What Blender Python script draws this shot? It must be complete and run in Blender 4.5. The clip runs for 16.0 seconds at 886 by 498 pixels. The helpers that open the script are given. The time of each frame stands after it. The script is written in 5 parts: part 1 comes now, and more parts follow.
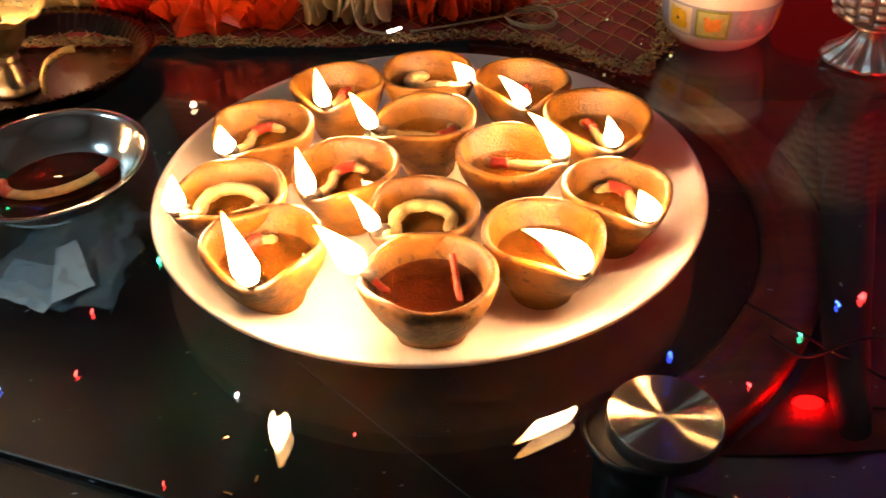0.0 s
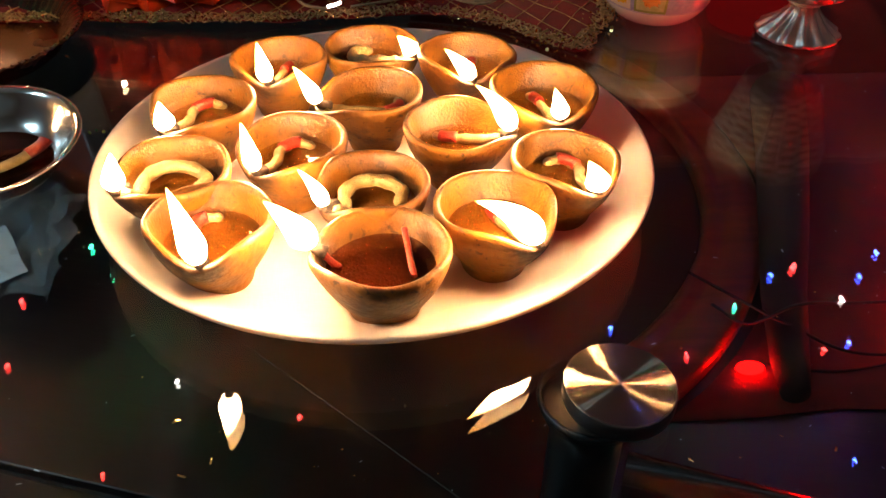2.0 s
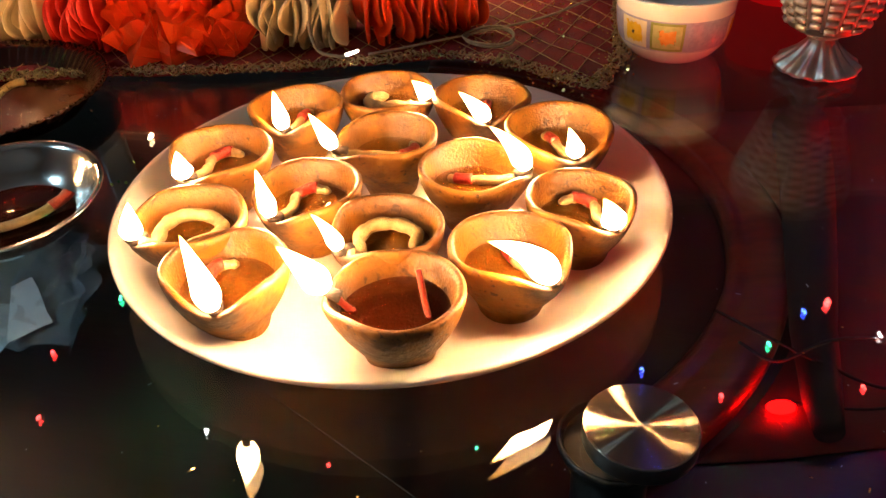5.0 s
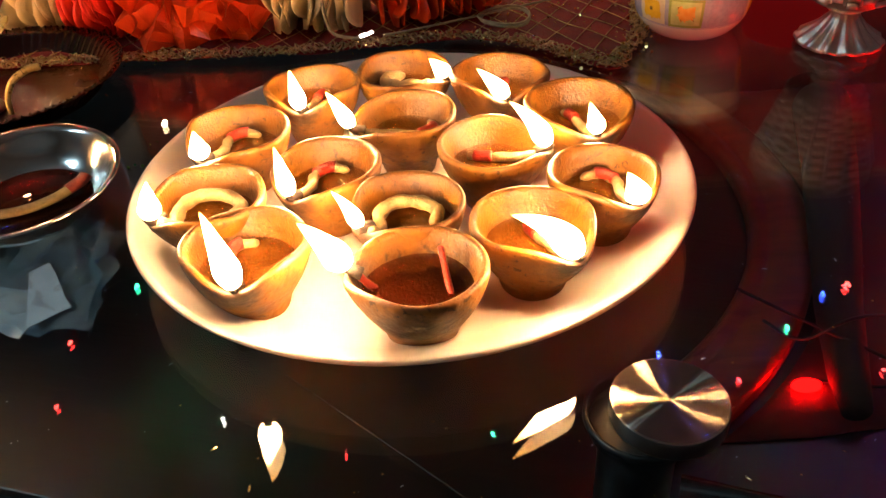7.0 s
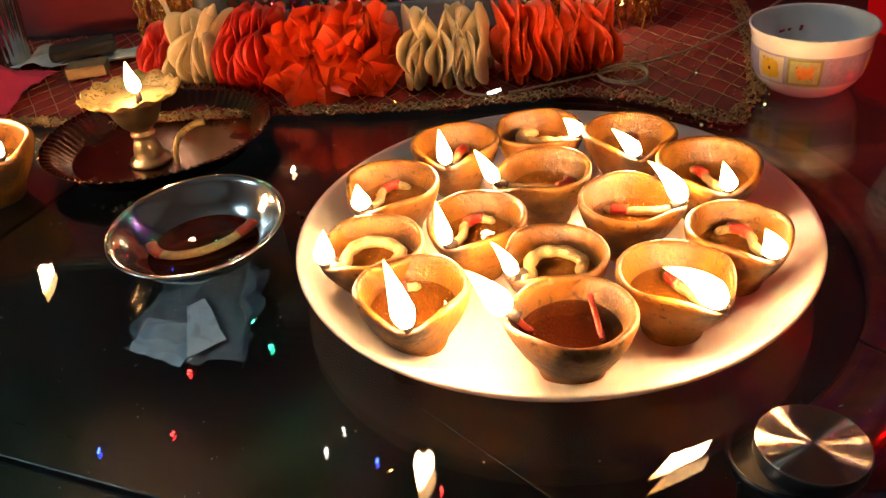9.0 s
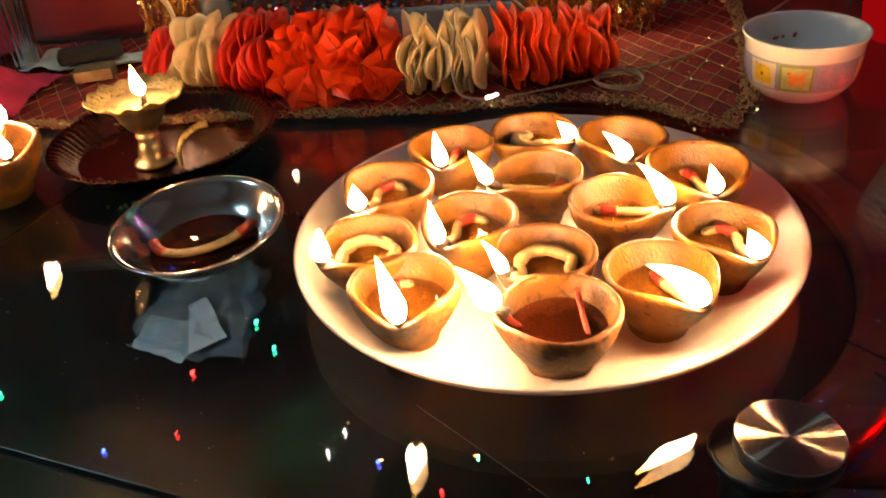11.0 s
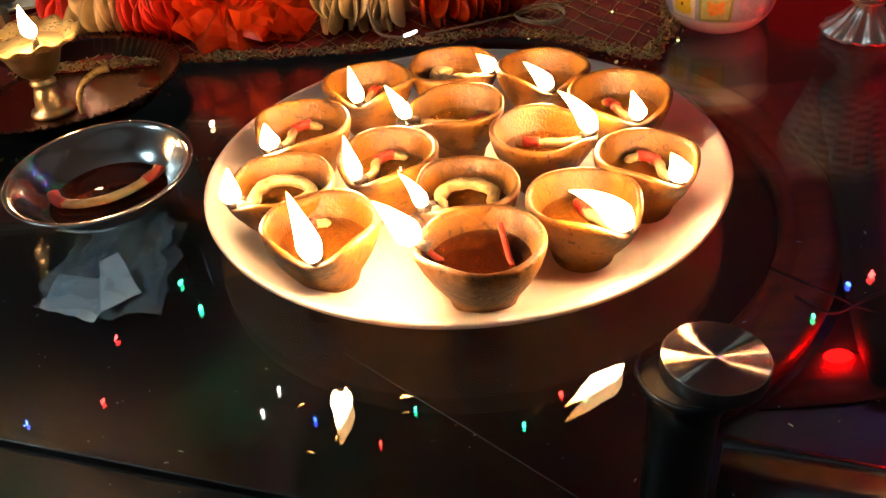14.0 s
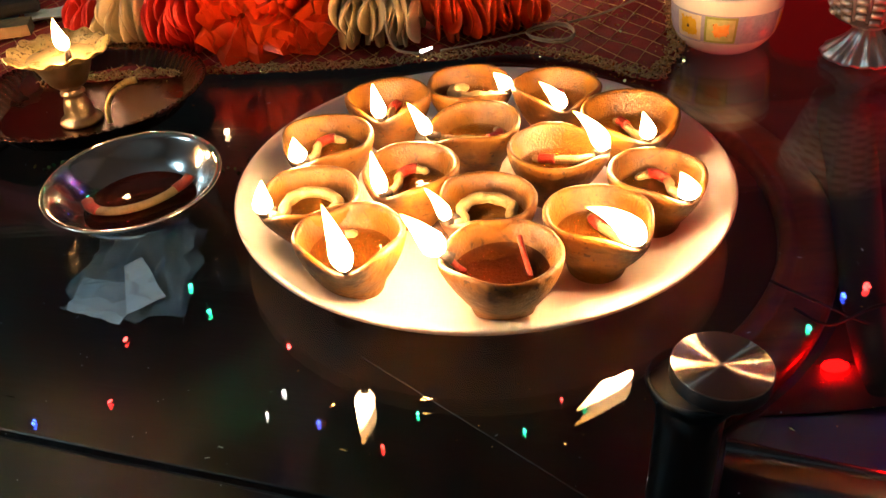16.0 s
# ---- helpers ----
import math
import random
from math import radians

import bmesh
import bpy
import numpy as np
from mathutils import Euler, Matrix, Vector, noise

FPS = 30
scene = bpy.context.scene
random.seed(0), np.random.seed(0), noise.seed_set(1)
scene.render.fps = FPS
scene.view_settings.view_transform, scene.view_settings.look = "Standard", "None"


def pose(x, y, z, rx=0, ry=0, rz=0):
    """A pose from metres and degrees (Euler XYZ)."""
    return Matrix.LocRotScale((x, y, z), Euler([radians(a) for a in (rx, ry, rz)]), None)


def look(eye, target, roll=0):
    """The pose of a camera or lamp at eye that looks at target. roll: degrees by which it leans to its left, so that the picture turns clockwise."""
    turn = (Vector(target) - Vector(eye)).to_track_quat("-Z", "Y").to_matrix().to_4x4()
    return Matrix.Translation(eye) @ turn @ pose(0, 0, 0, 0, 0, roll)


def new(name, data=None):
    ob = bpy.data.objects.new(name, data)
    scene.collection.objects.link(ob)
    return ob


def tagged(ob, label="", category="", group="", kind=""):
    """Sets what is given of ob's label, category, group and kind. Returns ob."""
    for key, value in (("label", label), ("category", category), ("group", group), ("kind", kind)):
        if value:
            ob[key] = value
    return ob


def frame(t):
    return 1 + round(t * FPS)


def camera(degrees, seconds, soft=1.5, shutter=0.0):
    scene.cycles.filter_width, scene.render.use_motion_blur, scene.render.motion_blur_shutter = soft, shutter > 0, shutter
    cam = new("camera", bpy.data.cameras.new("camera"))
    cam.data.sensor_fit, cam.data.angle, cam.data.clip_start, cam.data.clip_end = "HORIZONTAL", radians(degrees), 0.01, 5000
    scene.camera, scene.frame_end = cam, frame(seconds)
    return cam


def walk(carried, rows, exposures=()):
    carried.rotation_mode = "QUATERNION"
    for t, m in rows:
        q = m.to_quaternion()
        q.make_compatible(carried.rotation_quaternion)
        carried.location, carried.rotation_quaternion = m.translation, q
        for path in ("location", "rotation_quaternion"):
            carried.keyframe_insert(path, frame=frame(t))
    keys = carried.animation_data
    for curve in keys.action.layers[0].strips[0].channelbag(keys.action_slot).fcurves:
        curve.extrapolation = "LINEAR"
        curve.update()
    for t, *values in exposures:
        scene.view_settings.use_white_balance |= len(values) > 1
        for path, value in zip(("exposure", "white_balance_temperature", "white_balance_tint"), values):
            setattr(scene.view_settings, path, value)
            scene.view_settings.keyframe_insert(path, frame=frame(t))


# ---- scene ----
cam = camera(56.57, 16.0, shutter=0.4)
TOP = 0.115  # height of the glass top over the floor
# seconds, eye (from the plate's centre on the glass), yaw, pitch from straight down, roll
ROWS = [
    (0, 0.0180, -0.3731, 0.2516, 1.85, 52.65, -1.81),
    (0.5, 0.0294, -0.3713, 0.2513, -1.14, 52.43, -0.59),
    (1, 0.0163, -0.3732, 0.2443, -1.86, 51.69, -0.55),
    (1.5, 0.0107, -0.3731, 0.2436, -2.38, 51.61, -0.37),
    (2, 0.0118, -0.3727, 0.2470, -3.61, 51.36, 0.34),
    (2.5, 0.0131, -0.3724, 0.2446, -4.05, 51.38, 0.65),
    (3, 0.0156, -0.3697, 0.2423, -4.39, 51.15, 0.69),
    (3.5, 0.0155, -0.3677, 0.2461, -3.53, 52.30, -0.41),
    (3.7, 0.0093, -0.3649, 0.2462, -3.18, 52.91, -0.72),
    (5.8, 0.0231, -0.3748, 0.2400, 0.04, 54.56, -3.42),
    (6, 0.0190, -0.3740, 0.2383, 0.19, 54.49, -3.56),
    (6.5, 0.0156, -0.3705, 0.2374, 0.13, 54.24, -3.73),
    (7, 0.0139, -0.3713, 0.2372, 0.00, 53.86, -3.68),
    (7.5, 0.0100, -0.3679, 0.2362, 0.29, 53.96, -3.70),
    (8, 0.0016, -0.3747, 0.2470, 1.43, 54.73, -4.23),
    (8.5, -0.0136, -0.3880, 0.2581, 4.15, 56.29, -5.43),
    (8.7, -0.0187, -0.3928, 0.2600, 5.89, 56.73, -6.19),
    (10.8, -0.0197, -0.4132, 0.2765, 6.56, 57.73, -5.62),
    (11, -0.0112, -0.4101, 0.2648, 6.62, 57.57, -5.89),
    (11.5, -0.0043, -0.4029, 0.2485, 5.72, 56.28, -7.15),
    (12, -0.0066, -0.4030, 0.2498, 4.76, 55.82, -7.00),
    (12.5, -0.0076, -0.4052, 0.2517, 3.64, 55.30, -6.71),
    (13, -0.0068, -0.4020, 0.2483, 2.64, 54.91, -6.24),
    (13.5, -0.0082, -0.4022, 0.2465, 2.07, 54.55, -5.80),
    (14, -0.0057, -0.4032, 0.2465, 1.50, 54.24, -5.24),
    (14.5, -0.0072, -0.4083, 0.2525, 1.18, 54.13, -5.04),
    (15, -0.0133, -0.4113, 0.2548, 1.03, 54.24, -4.77),
    (15.5, -0.0171, -0.4161, 0.2581, 1.18, 54.30, -4.59),
    (16, -0.0180, -0.4196, 0.2625, 1.06, 54.60, -4.21),
]
walk(cam, [(t, pose(x, y, z + TOP, 0, 0, yaw) @ pose(0, 0, 0, pitch) @ pose(0, 0, 0, 0, 0, roll)) for t, x, y, z, yaw, pitch, roll in ROWS])

# ---- light ----
world = bpy.data.worlds.new("night")
world.use_nodes = True
scene.world = world
world.node_tree.nodes["Background"].inputs[0].default_value = (0.55, 0.8, 1.0, 1)
world.node_tree.nodes["Background"].inputs[1].default_value = 0.004
scene.view_settings.exposure = 0.0
FLAME_POWER = 325.0
LAMP_POWER = 3.4


def lamp(name, kind, energy, colour, m, size=0.1):
    data = bpy.data.lights.new(name, kind)
    data.energy, data.color = energy, colour
    if kind == "AREA":
        data.size = size
    else:
        data.shadow_soft_size = size
    ob = new(name, data)
    ob.matrix_world = m
    return ob


LAMPS = [(-2.14, -0.50, 1.98), (-2.14, -0.05, 1.98), (-2.14, -0.30, 1.70)]
for eye in LAMPS:
    lamp("bulb_light", "AREA", LAMP_POWER, (0.55, 0.85, 1.0), look(eye, (0, 0, 0.1)), 0.10)


# ---- materials ----
def mat(name, c1, c2, rough=0.5, metal=0.0, scale=30.0, bump=0.1, fine=400.0, coat=0.0, spread=0.12, ior=1.5, stretch=(1, 1, 1), **more):
    """A surface with two scales of variation: blotches between c1 and c2, and a fine relief."""
    m = bpy.data.materials.new(name)
    m.use_nodes = True
    nt = m.node_tree
    b = nt.nodes["Principled BSDF"]
    tc = nt.nodes.new("ShaderNodeTexCoord")
    mp = nt.nodes.new("ShaderNodeMapping")
    mp.inputs["Scale"].default_value = stretch
    nt.links.new(tc.outputs["Object"], mp.inputs[0])
    info, shift = nt.nodes.new("ShaderNodeObjectInfo"), nt.nodes.new("ShaderNodeMath")
    shift.operation, shift.inputs[1].default_value = "MULTIPLY", 7.3
    nt.links.new(info.outputs["Random"], shift.inputs[0])
    nt.links.new(shift.outputs[0], mp.inputs["Location"])
    n1 = nt.nodes.new("ShaderNodeTexNoise")
    n1.inputs["Scale"].default_value, n1.inputs["Detail"].default_value = scale, 6
    nt.links.new(mp.outputs[0], n1.inputs["Vector"])
    ramp = nt.nodes.new("ShaderNodeValToRGB")
    ramp.color_ramp.elements[0].position, ramp.color_ramp.elements[1].position = 0.34, 0.66
    ramp.color_ramp.elements[0].color, ramp.color_ramp.elements[1].color = (*c1, 1), (*c2, 1)
    nt.links.new(n1.outputs[0], ramp.inputs[0])
    nt.links.new(ramp.outputs[0], b.inputs["Base Color"])
    n2 = nt.nodes.new("ShaderNodeTexNoise")
    n2.inputs["Scale"].default_value, n2.inputs["Detail"].default_value = fine, 3
    nt.links.new(mp.outputs[0], n2.inputs["Vector"])
    mr = nt.nodes.new("ShaderNodeMapRange")
    mr.inputs["To Min"].default_value, mr.inputs["To Max"].default_value = max(0.01, rough - spread), min(1, rough + spread)
    nt.links.new(n1.outputs[0], mr.inputs[0])
    nt.links.new(mr.outputs[0], b.inputs["Roughness"])
    if bump:
        bp = nt.nodes.new("ShaderNodeBump")
        bp.inputs["Strength"].default_value, bp.inputs["Distance"].default_value = bump, 0.001
        nt.links.new(n2.outputs[0], bp.inputs["Height"])
        nt.links.new(bp.outputs[0], b.inputs["Normal"])
        if coat:
            nt.links.new(bp.outputs[0], b.inputs["Coat Normal"])
    b.inputs["Metallic"].default_value, b.inputs["Coat Weight"].default_value, b.inputs["IOR"].default_value = metal, coat, ior
    b.inputs["Coat Roughness"].default_value = 0.09
    for key, value in more.items():
        b.inputs[key.replace("_", " ")].default_value = value
    return m


def glow(name, colour, strength):
    m = bpy.data.materials.new(name)
    m.use_nodes = True
    nt = m.node_tree
    nt.nodes.clear()
    e = nt.nodes.new("ShaderNodeEmission")
    e.inputs[0].default_value, e.inputs[1].default_value = (*colour, 1), strength
    nt.links.new(e.outputs[0], nt.nodes.new("ShaderNodeOutputMaterial").inputs[0])
    return m


def sooted(m, centre, near, far, soot=(0.025, 0.012, 0.006), squash=(1, 1, 1)):
    """Burnt soot round a point of the thing, with a ragged border."""
    nt = m.node_tree
    b = nt.nodes["Principled BSDF"]
    old = b.inputs["Base Color"].links[0].from_socket
    tc = nt.nodes.new("ShaderNodeTexCoord")
    sub = nt.nodes.new("ShaderNodeVectorMath")
    sub.operation = "SUBTRACT"
    sub.inputs[1].default_value = centre
    nt.links.new(tc.outputs["Object"], sub.inputs[0])
    mul = nt.nodes.new("ShaderNodeVectorMath")
    mul.operation = "MULTIPLY"
    mul.inputs[1].default_value = squash
    nt.links.new(sub.outputs[0], mul.inputs[0])
    ln = nt.nodes.new("ShaderNodeVectorMath")
    ln.operation = "LENGTH"
    nt.links.new(mul.outputs[0], ln.inputs[0])
    no = nt.nodes.new("ShaderNodeTexNoise")
    no.inputs["Scale"].default_value, no.inputs["Detail"].default_value = 260, 5
    nt.links.new(tc.outputs["Object"], no.inputs["Vector"])
    ad = nt.nodes.new("ShaderNodeMath")
    ad.operation = "MULTIPLY_ADD"
    ad.inputs[1].default_value, = (0.010,)
    nt.links.new(no.outputs[0], ad.inputs[0])
    nt.links.new(ln.outputs["Value"], ad.inputs[2])
    mr = nt.nodes.new("ShaderNodeMapRange")
    mr.inputs["From Min"].default_value, mr.inputs["From Max"].default_value = near + 0.005, far + 0.005
    mr.inputs["To Min"].default_value, mr.inputs["To Max"].default_value = 0.9, 0.0
    nt.links.new(ad.outputs[0], mr.inputs[0])
    mix = nt.nodes.new("ShaderNodeMixRGB")
    mix.inputs[2].default_value = (*soot, 1)
    nt.links.new(mr.outputs[0], mix.inputs[0])
    nt.links.new(old, mix.inputs[1])
    nt.links.new(mix.outputs[0], b.inputs["Base Color"])
    return m


def stained(m, scale, low, high, stain, amount):
    """Oil and fire stains: ragged darker blotches, different on every piece."""
    nt = m.node_tree
    b = nt.nodes["Principled BSDF"]
    old = b.inputs["Base Color"].links[0].from_socket
    mp = [n for n in nt.nodes if n.type == "MAPPING"][0]
    no = nt.nodes.new("ShaderNodeTexNoise")
    no.inputs["Scale"].default_value, no.inputs["Detail"].default_value, no.inputs["Distortion"].default_value = scale, 8, 0.6
    nt.links.new(mp.outputs[0], no.inputs["Vector"])
    mr = nt.nodes.new("ShaderNodeMapRange")
    mr.inputs["From Min"].default_value, mr.inputs["From Max"].default_value = low, high
    mr.inputs["To Min"].default_value, mr.inputs["To Max"].default_value = 0.0, amount
    nt.links.new(no.outputs[0], mr.inputs[0])
    mix = nt.nodes.new("ShaderNodeMixRGB")
    mix.inputs[2].default_value = (*stain, 1)
    nt.links.new(mr.outputs[0], mix.inputs[0])
    nt.links.new(old, mix.inputs[1])
    nt.links.new(mix.outputs[0], b.inputs["Base Color"])
    return m


def make_oil(name, tint, cloud):
    """Slightly cloudy oil: part of the light passes and takes its colour, the surface shines."""
    m = bpy.data.materials.new(name)
    m.use_nodes = True
    nt = m.node_tree
    nt.nodes.clear()
    tr, gl, mix = nt.nodes.new("ShaderNodeBsdfTransparent"), nt.nodes.new("ShaderNodeBsdfGlossy"), nt.nodes.new("ShaderNodeMixShader")
    fr, bp, no, tc = nt.nodes.new("ShaderNodeFresnel"), nt.nodes.new("ShaderNodeBump"), nt.nodes.new("ShaderNodeTexNoise"), nt.nodes.new("ShaderNodeTexCoord")
    tr.inputs[0].default_value = (*tint, 1)
    gl.inputs["Color"].default_value, gl.inputs["Roughness"].default_value = (1, 1, 1, 1), 0.05
    fr.inputs["IOR"].default_value = 1.47
    no.inputs["Scale"].default_value = 90
    bp.inputs["Strength"].default_value, bp.inputs["Distance"].default_value = 0.35, 0.001
    nt.links.new(tc.outputs["Object"], no.inputs["Vector"])
    nt.links.new(no.outputs[0], bp.inputs["Height"])
    nt.links.new(bp.outputs[0], gl.inputs["Normal"])
    nt.links.new(fr.outputs[0], mix.inputs[0])
    haze, body = nt.nodes.new("ShaderNodeBsdfDiffuse"), nt.nodes.new("ShaderNodeMixShader")
    haze.inputs[0].default_value, body.inputs[0].default_value = (*cloud, 1), 0.42
    nt.links.new(tr.outputs[0], body.inputs[1])
    nt.links.new(haze.outputs[0], body.inputs[2])
    nt.links.new(body.outputs[0], mix.inputs[1])
    nt.links.new(gl.outputs[0], mix.inputs[2])
    nt.links.new(mix.outputs[0], nt.nodes.new("ShaderNodeOutputMaterial").inputs[0])
    return m


def clay(name, c1, c2, rough, bump, fine, coat):
    m = mat(name, c1, c2, rough, scale=75, bump=bump, fine=fine, coat=coat)
    return stained(stained(m, 55, 0.53, 0.66, (0.085, 0.026, 0.005), 0.65), 240, 0.60, 0.68, (0.03, 0.012, 0.005), 0.7)


CLAY = sooted(clay("terracotta", (0.16, 0.060, 0.003), (0.28, 0.117, 0.006), 0.55, 0.7, 300, 0.10), (0.033, 0, 0.031), 0.0085, 0.0170)
CLAY_WET = sooted(clay("oil_soaked_terracotta", (0.12, 0.045, 0.002), (0.21, 0.086, 0.004), 0.45, 0.7, 700, 0.22), (0.031, 0, 0.031), 0.0085, 0.0165)
CLAY_BURNT = sooted(sooted(clay("sooty_terracotta", (0.17, 0.062, 0.004), (0.28, 0.114, 0.009), 0.55, 0.7, 300, 0.10), (0.034, 0, 0.031), 0.004, 0.011), (0.000, 0.030, 0.020), 0.009, 0.022, (0.035, 0.016, 0.008), (0.50, 0.80, 1.45))
OIL = make_oil("amber_oil", (0.93, 0.68, 0.34), (0.26, 0.086, 0.008))
DARK_OIL = make_oil("dark_oil", (0.66, 0.27, 0.13), (0.075, 0.014, 0.004))
COTTON = mat("cotton_wick", (0.26, 0.18, 0.07), (0.40, 0.30, 0.14), 0.40, scale=200, bump=0.8, fine=900, coat=0.3)
RED_COTTON = mat("red_thread", (0.26, 0.014, 0.006), (0.42, 0.03, 0.012), 0.45, scale=200, bump=0.8, fine=900, coat=0.3)
CHAR = mat("charred_wick", (0.012, 0.009, 0.008), (0.05, 0.03, 0.02), 0.8, scale=400, bump=0.8)


def make_flame():
    """Bright in the body, dim and orange at the tip, weak at the root."""
    m = glow("flame", (1.0, 0.54, 0.20), FLAME_POWER)
    nt = m.node_tree
    e = [n for n in nt.nodes if n.type == "EMISSION"][0]
    tc, sep = nt.nodes.new("ShaderNodeTexCoord"), nt.nodes.new("ShaderNodeSeparateXYZ")
    nt.links.new(tc.outputs["Generated"], sep.inputs[0])
    hue, power = nt.nodes.new("ShaderNodeValToRGB"), nt.nodes.new("ShaderNodeFloatCurve")
    hue.color_ramp.elements[0].color, hue.color_ramp.elements[0].position = (1.0, 0.54, 0.23, 1), 0.55
    hue.color_ramp.elements[1].color, hue.color_ramp.elements[1].position = (1.0, 0.36, 0.06, 1), 1.0
    c = power.mapping.curves[0]
    c.points[0].location, c.points[1].location = (0, 0.25), (1, 0.01)
    for x, y in ((0.12, 0.9), (0.35, 1.0), (0.70, 0.75)):
        c.points.new(x, y)
    power.mapping.update()
    mul = nt.nodes.new("ShaderNodeMath")
    mul.operation, mul.inputs[1].default_value = "MULTIPLY", FLAME_POWER
    nt.links.new(sep.outputs[2], hue.inputs[0])
    nt.links.new(sep.outputs[2], power.inputs["Value"])
    nt.links.new(power.outputs[0], mul.inputs[0])
    nt.links.new(hue.outputs[0], e.inputs[0])
    nt.links.new(mul.outputs[0], e.inputs[1])
    return m


FLAME = make_flame()
STEEL = mat("polished_steel", (0.58, 0.58, 0.57), (0.70, 0.69, 0.67), 0.15, 1.0, scale=25, bump=0.03, fine=300, spread=0.05)
POST_STEEL = mat("brushed_steel_tube", (0.05, 0.055, 0.06), (0.09, 0.095, 0.10), 0.38, 1.0, scale=60, bump=0.1, fine=300, stretch=(1, 1, 0.05))
DARK_SILVER = mat("darker_silver", (0.24, 0.21, 0.18), (0.38, 0.34, 0.29), 0.45, 1.0, scale=70, bump=0.2, fine=500)
SILVER = mat("embossed_silver", (0.55, 0.53, 0.50), (0.75, 0.73, 0.70), 0.40, 1.0, scale=70, bump=0.2, fine=500)
BRASS = mat("worn_brass", (0.34, 0.27, 0.16), (0.50, 0.41, 0.27), 0.36, 1.0, scale=80, bump=0.25, fine=500)
BRASS_LIGHT = stained(mat("bright_brass", (0.60, 0.42, 0.14), (0.78, 0.60, 0.28), 0.48, 1.0, scale=80, bump=0.6, fine=500), 420, 0.56, 0.64, (0.12, 0.06, 0.015), 0.8)
COPPER = mat("tarnished_copper_tray", (0.055, 0.018, 0.014), (0.11, 0.036, 0.026), 0.24, 1.0, scale=25, bump=0.15, fine=400)
RED_PAPER = mat("red_satin_ribbon", (0.50, 0.010, 0.004), (0.60, 0.020, 0.008), 0.45, scale=40, bump=0.25, fine=900)
ORANGE_PAPER = mat("orange_red_satin_ribbon", (0.64, 0.040, 0.005), (0.76, 0.075, 0.010), 0.42, scale=40, bump=0.25, fine=900)
CREAM_PAPER = mat("cream_satin_ribbon", (0.55, 0.42, 0.23), (0.68, 0.54, 0.33), 0.42, scale=40, bump=0.25, fine=900)
CLOTH = mat("maroon_cloth", (0.17, 0.007, 0.008), (0.30, 0.015, 0.014), 0.7, scale=60, bump=0.7, fine=1400)
DARK_BACKING = mat("dark_backing", (0.010, 0.004, 0.005), (0.022, 0.007, 0.009), 0.8, scale=12, bump=0.5, fine=900)
DRAPE = mat("red_drape", (0.24, 0.005, 0.007), (0.36, 0.010, 0.012), 0.6, scale=12, bump=0.5, fine=900, Sheen_Weight=0.4)
GOLD = mat("gold_tinsel", (0.70, 0.45, 0.14), (0.90, 0.66, 0.28), 0.22, 1.0, scale=200, bump=0.2)
GOLD_DULL = mat("antique_gold_thread", (0.42, 0.26, 0.10), (0.66, 0.45, 0.20), 0.35, 0.8, scale=300, bump=0.5)
LACE = mat("dark_gold_lace", (0.34, 0.21, 0.09), (0.62, 0.42, 0.20), 0.3, 0.85, scale=260, bump=0.5)
WAX = mat("pale_melted_ghee", (0.26, 0.18, 0.07), (0.42, 0.31, 0.15), 0.30, scale=120, bump=0.4, fine=300, coat=0.4)
TUBE_STEEL = mat("chromed_tube", (0.46, 0.47, 0.50), (0.56, 0.57, 0.60), 0.14, 1.0, scale=20, bump=0.02, spread=0.04)
GREEN_SEQUIN = mat("green_sequin", (0.03, 0.22, 0.10), (0.20, 0.42, 0.16), 0.15, 1.0, scale=300, bump=0.1)
PINK = mat("pink_cloth", (0.42, 0.015, 0.06), (0.55, 0.03, 0.10), 0.6, scale=30, bump=0.5, fine=900)
PORCELAIN = mat("opal_glass_bowl", (0.78, 0.76, 0.72), (0.84, 0.82, 0.79), 0.16, scale=30, bump=0.02, spread=0.04, coat=0.3)
LAVENDER = mat("lavender_print", (0.36, 0.36, 0.52), (0.44, 0.44, 0.60), 0.22, scale=300, bump=0.02)
PALE_CREAM = mat("cream_print", (0.75, 0.68, 0.48), (0.80, 0.74, 0.56), 0.22, scale=300, bump=0.02)
PALE_GREEN = mat("pale_green_print", (0.48, 0.52, 0.18), (0.58, 0.60, 0.26), 0.22, scale=300, bump=0.02)
GREEN_LINE = mat("olive_print", (0.28, 0.34, 0.08), (0.34, 0.40, 0.12), 0.22, scale=300, bump=0.02)
YELLOW = mat("yellow_print", (0.80, 0.52, 0.02), (0.86, 0.60, 0.05), 0.22, scale=300, bump=0.02)
ORANGE = mat("orange_print", (0.85, 0.32, 0.05), (0.88, 0.42, 0.10), 0.22, scale=300, bump=0.02)
DOT = mat("brown_print", (0.10, 0.07, 0.02), (0.14, 0.10, 0.04), 0.3, scale=300, bump=0.02)
CORD = mat("cream_cord", (0.30, 0.22, 0.14), (0.42, 0.32, 0.21), 0.6, scale=300, bump=0.4)
WIRE = mat("dark_wire", (0.006, 0.006, 0.006), (0.012, 0.011, 0.011), 0.7, scale=100, bump=0.1)
PAPER = mat("white_paper", (0.32, 0.46, 0.58), (0.46, 0.60, 0.72), 0.6, scale=60, bump=0.2)
CARD = mat("matchbox_card", (0.45, 0.27, 0.13), (0.56, 0.36, 0.19), 0.7, scale=90, bump=0.3)
STRIKER = mat("matchbox_striker", (0.06, 0.05, 0.03), (0.12, 0.10, 0.05), 0.8, scale=200, bump=0.3)
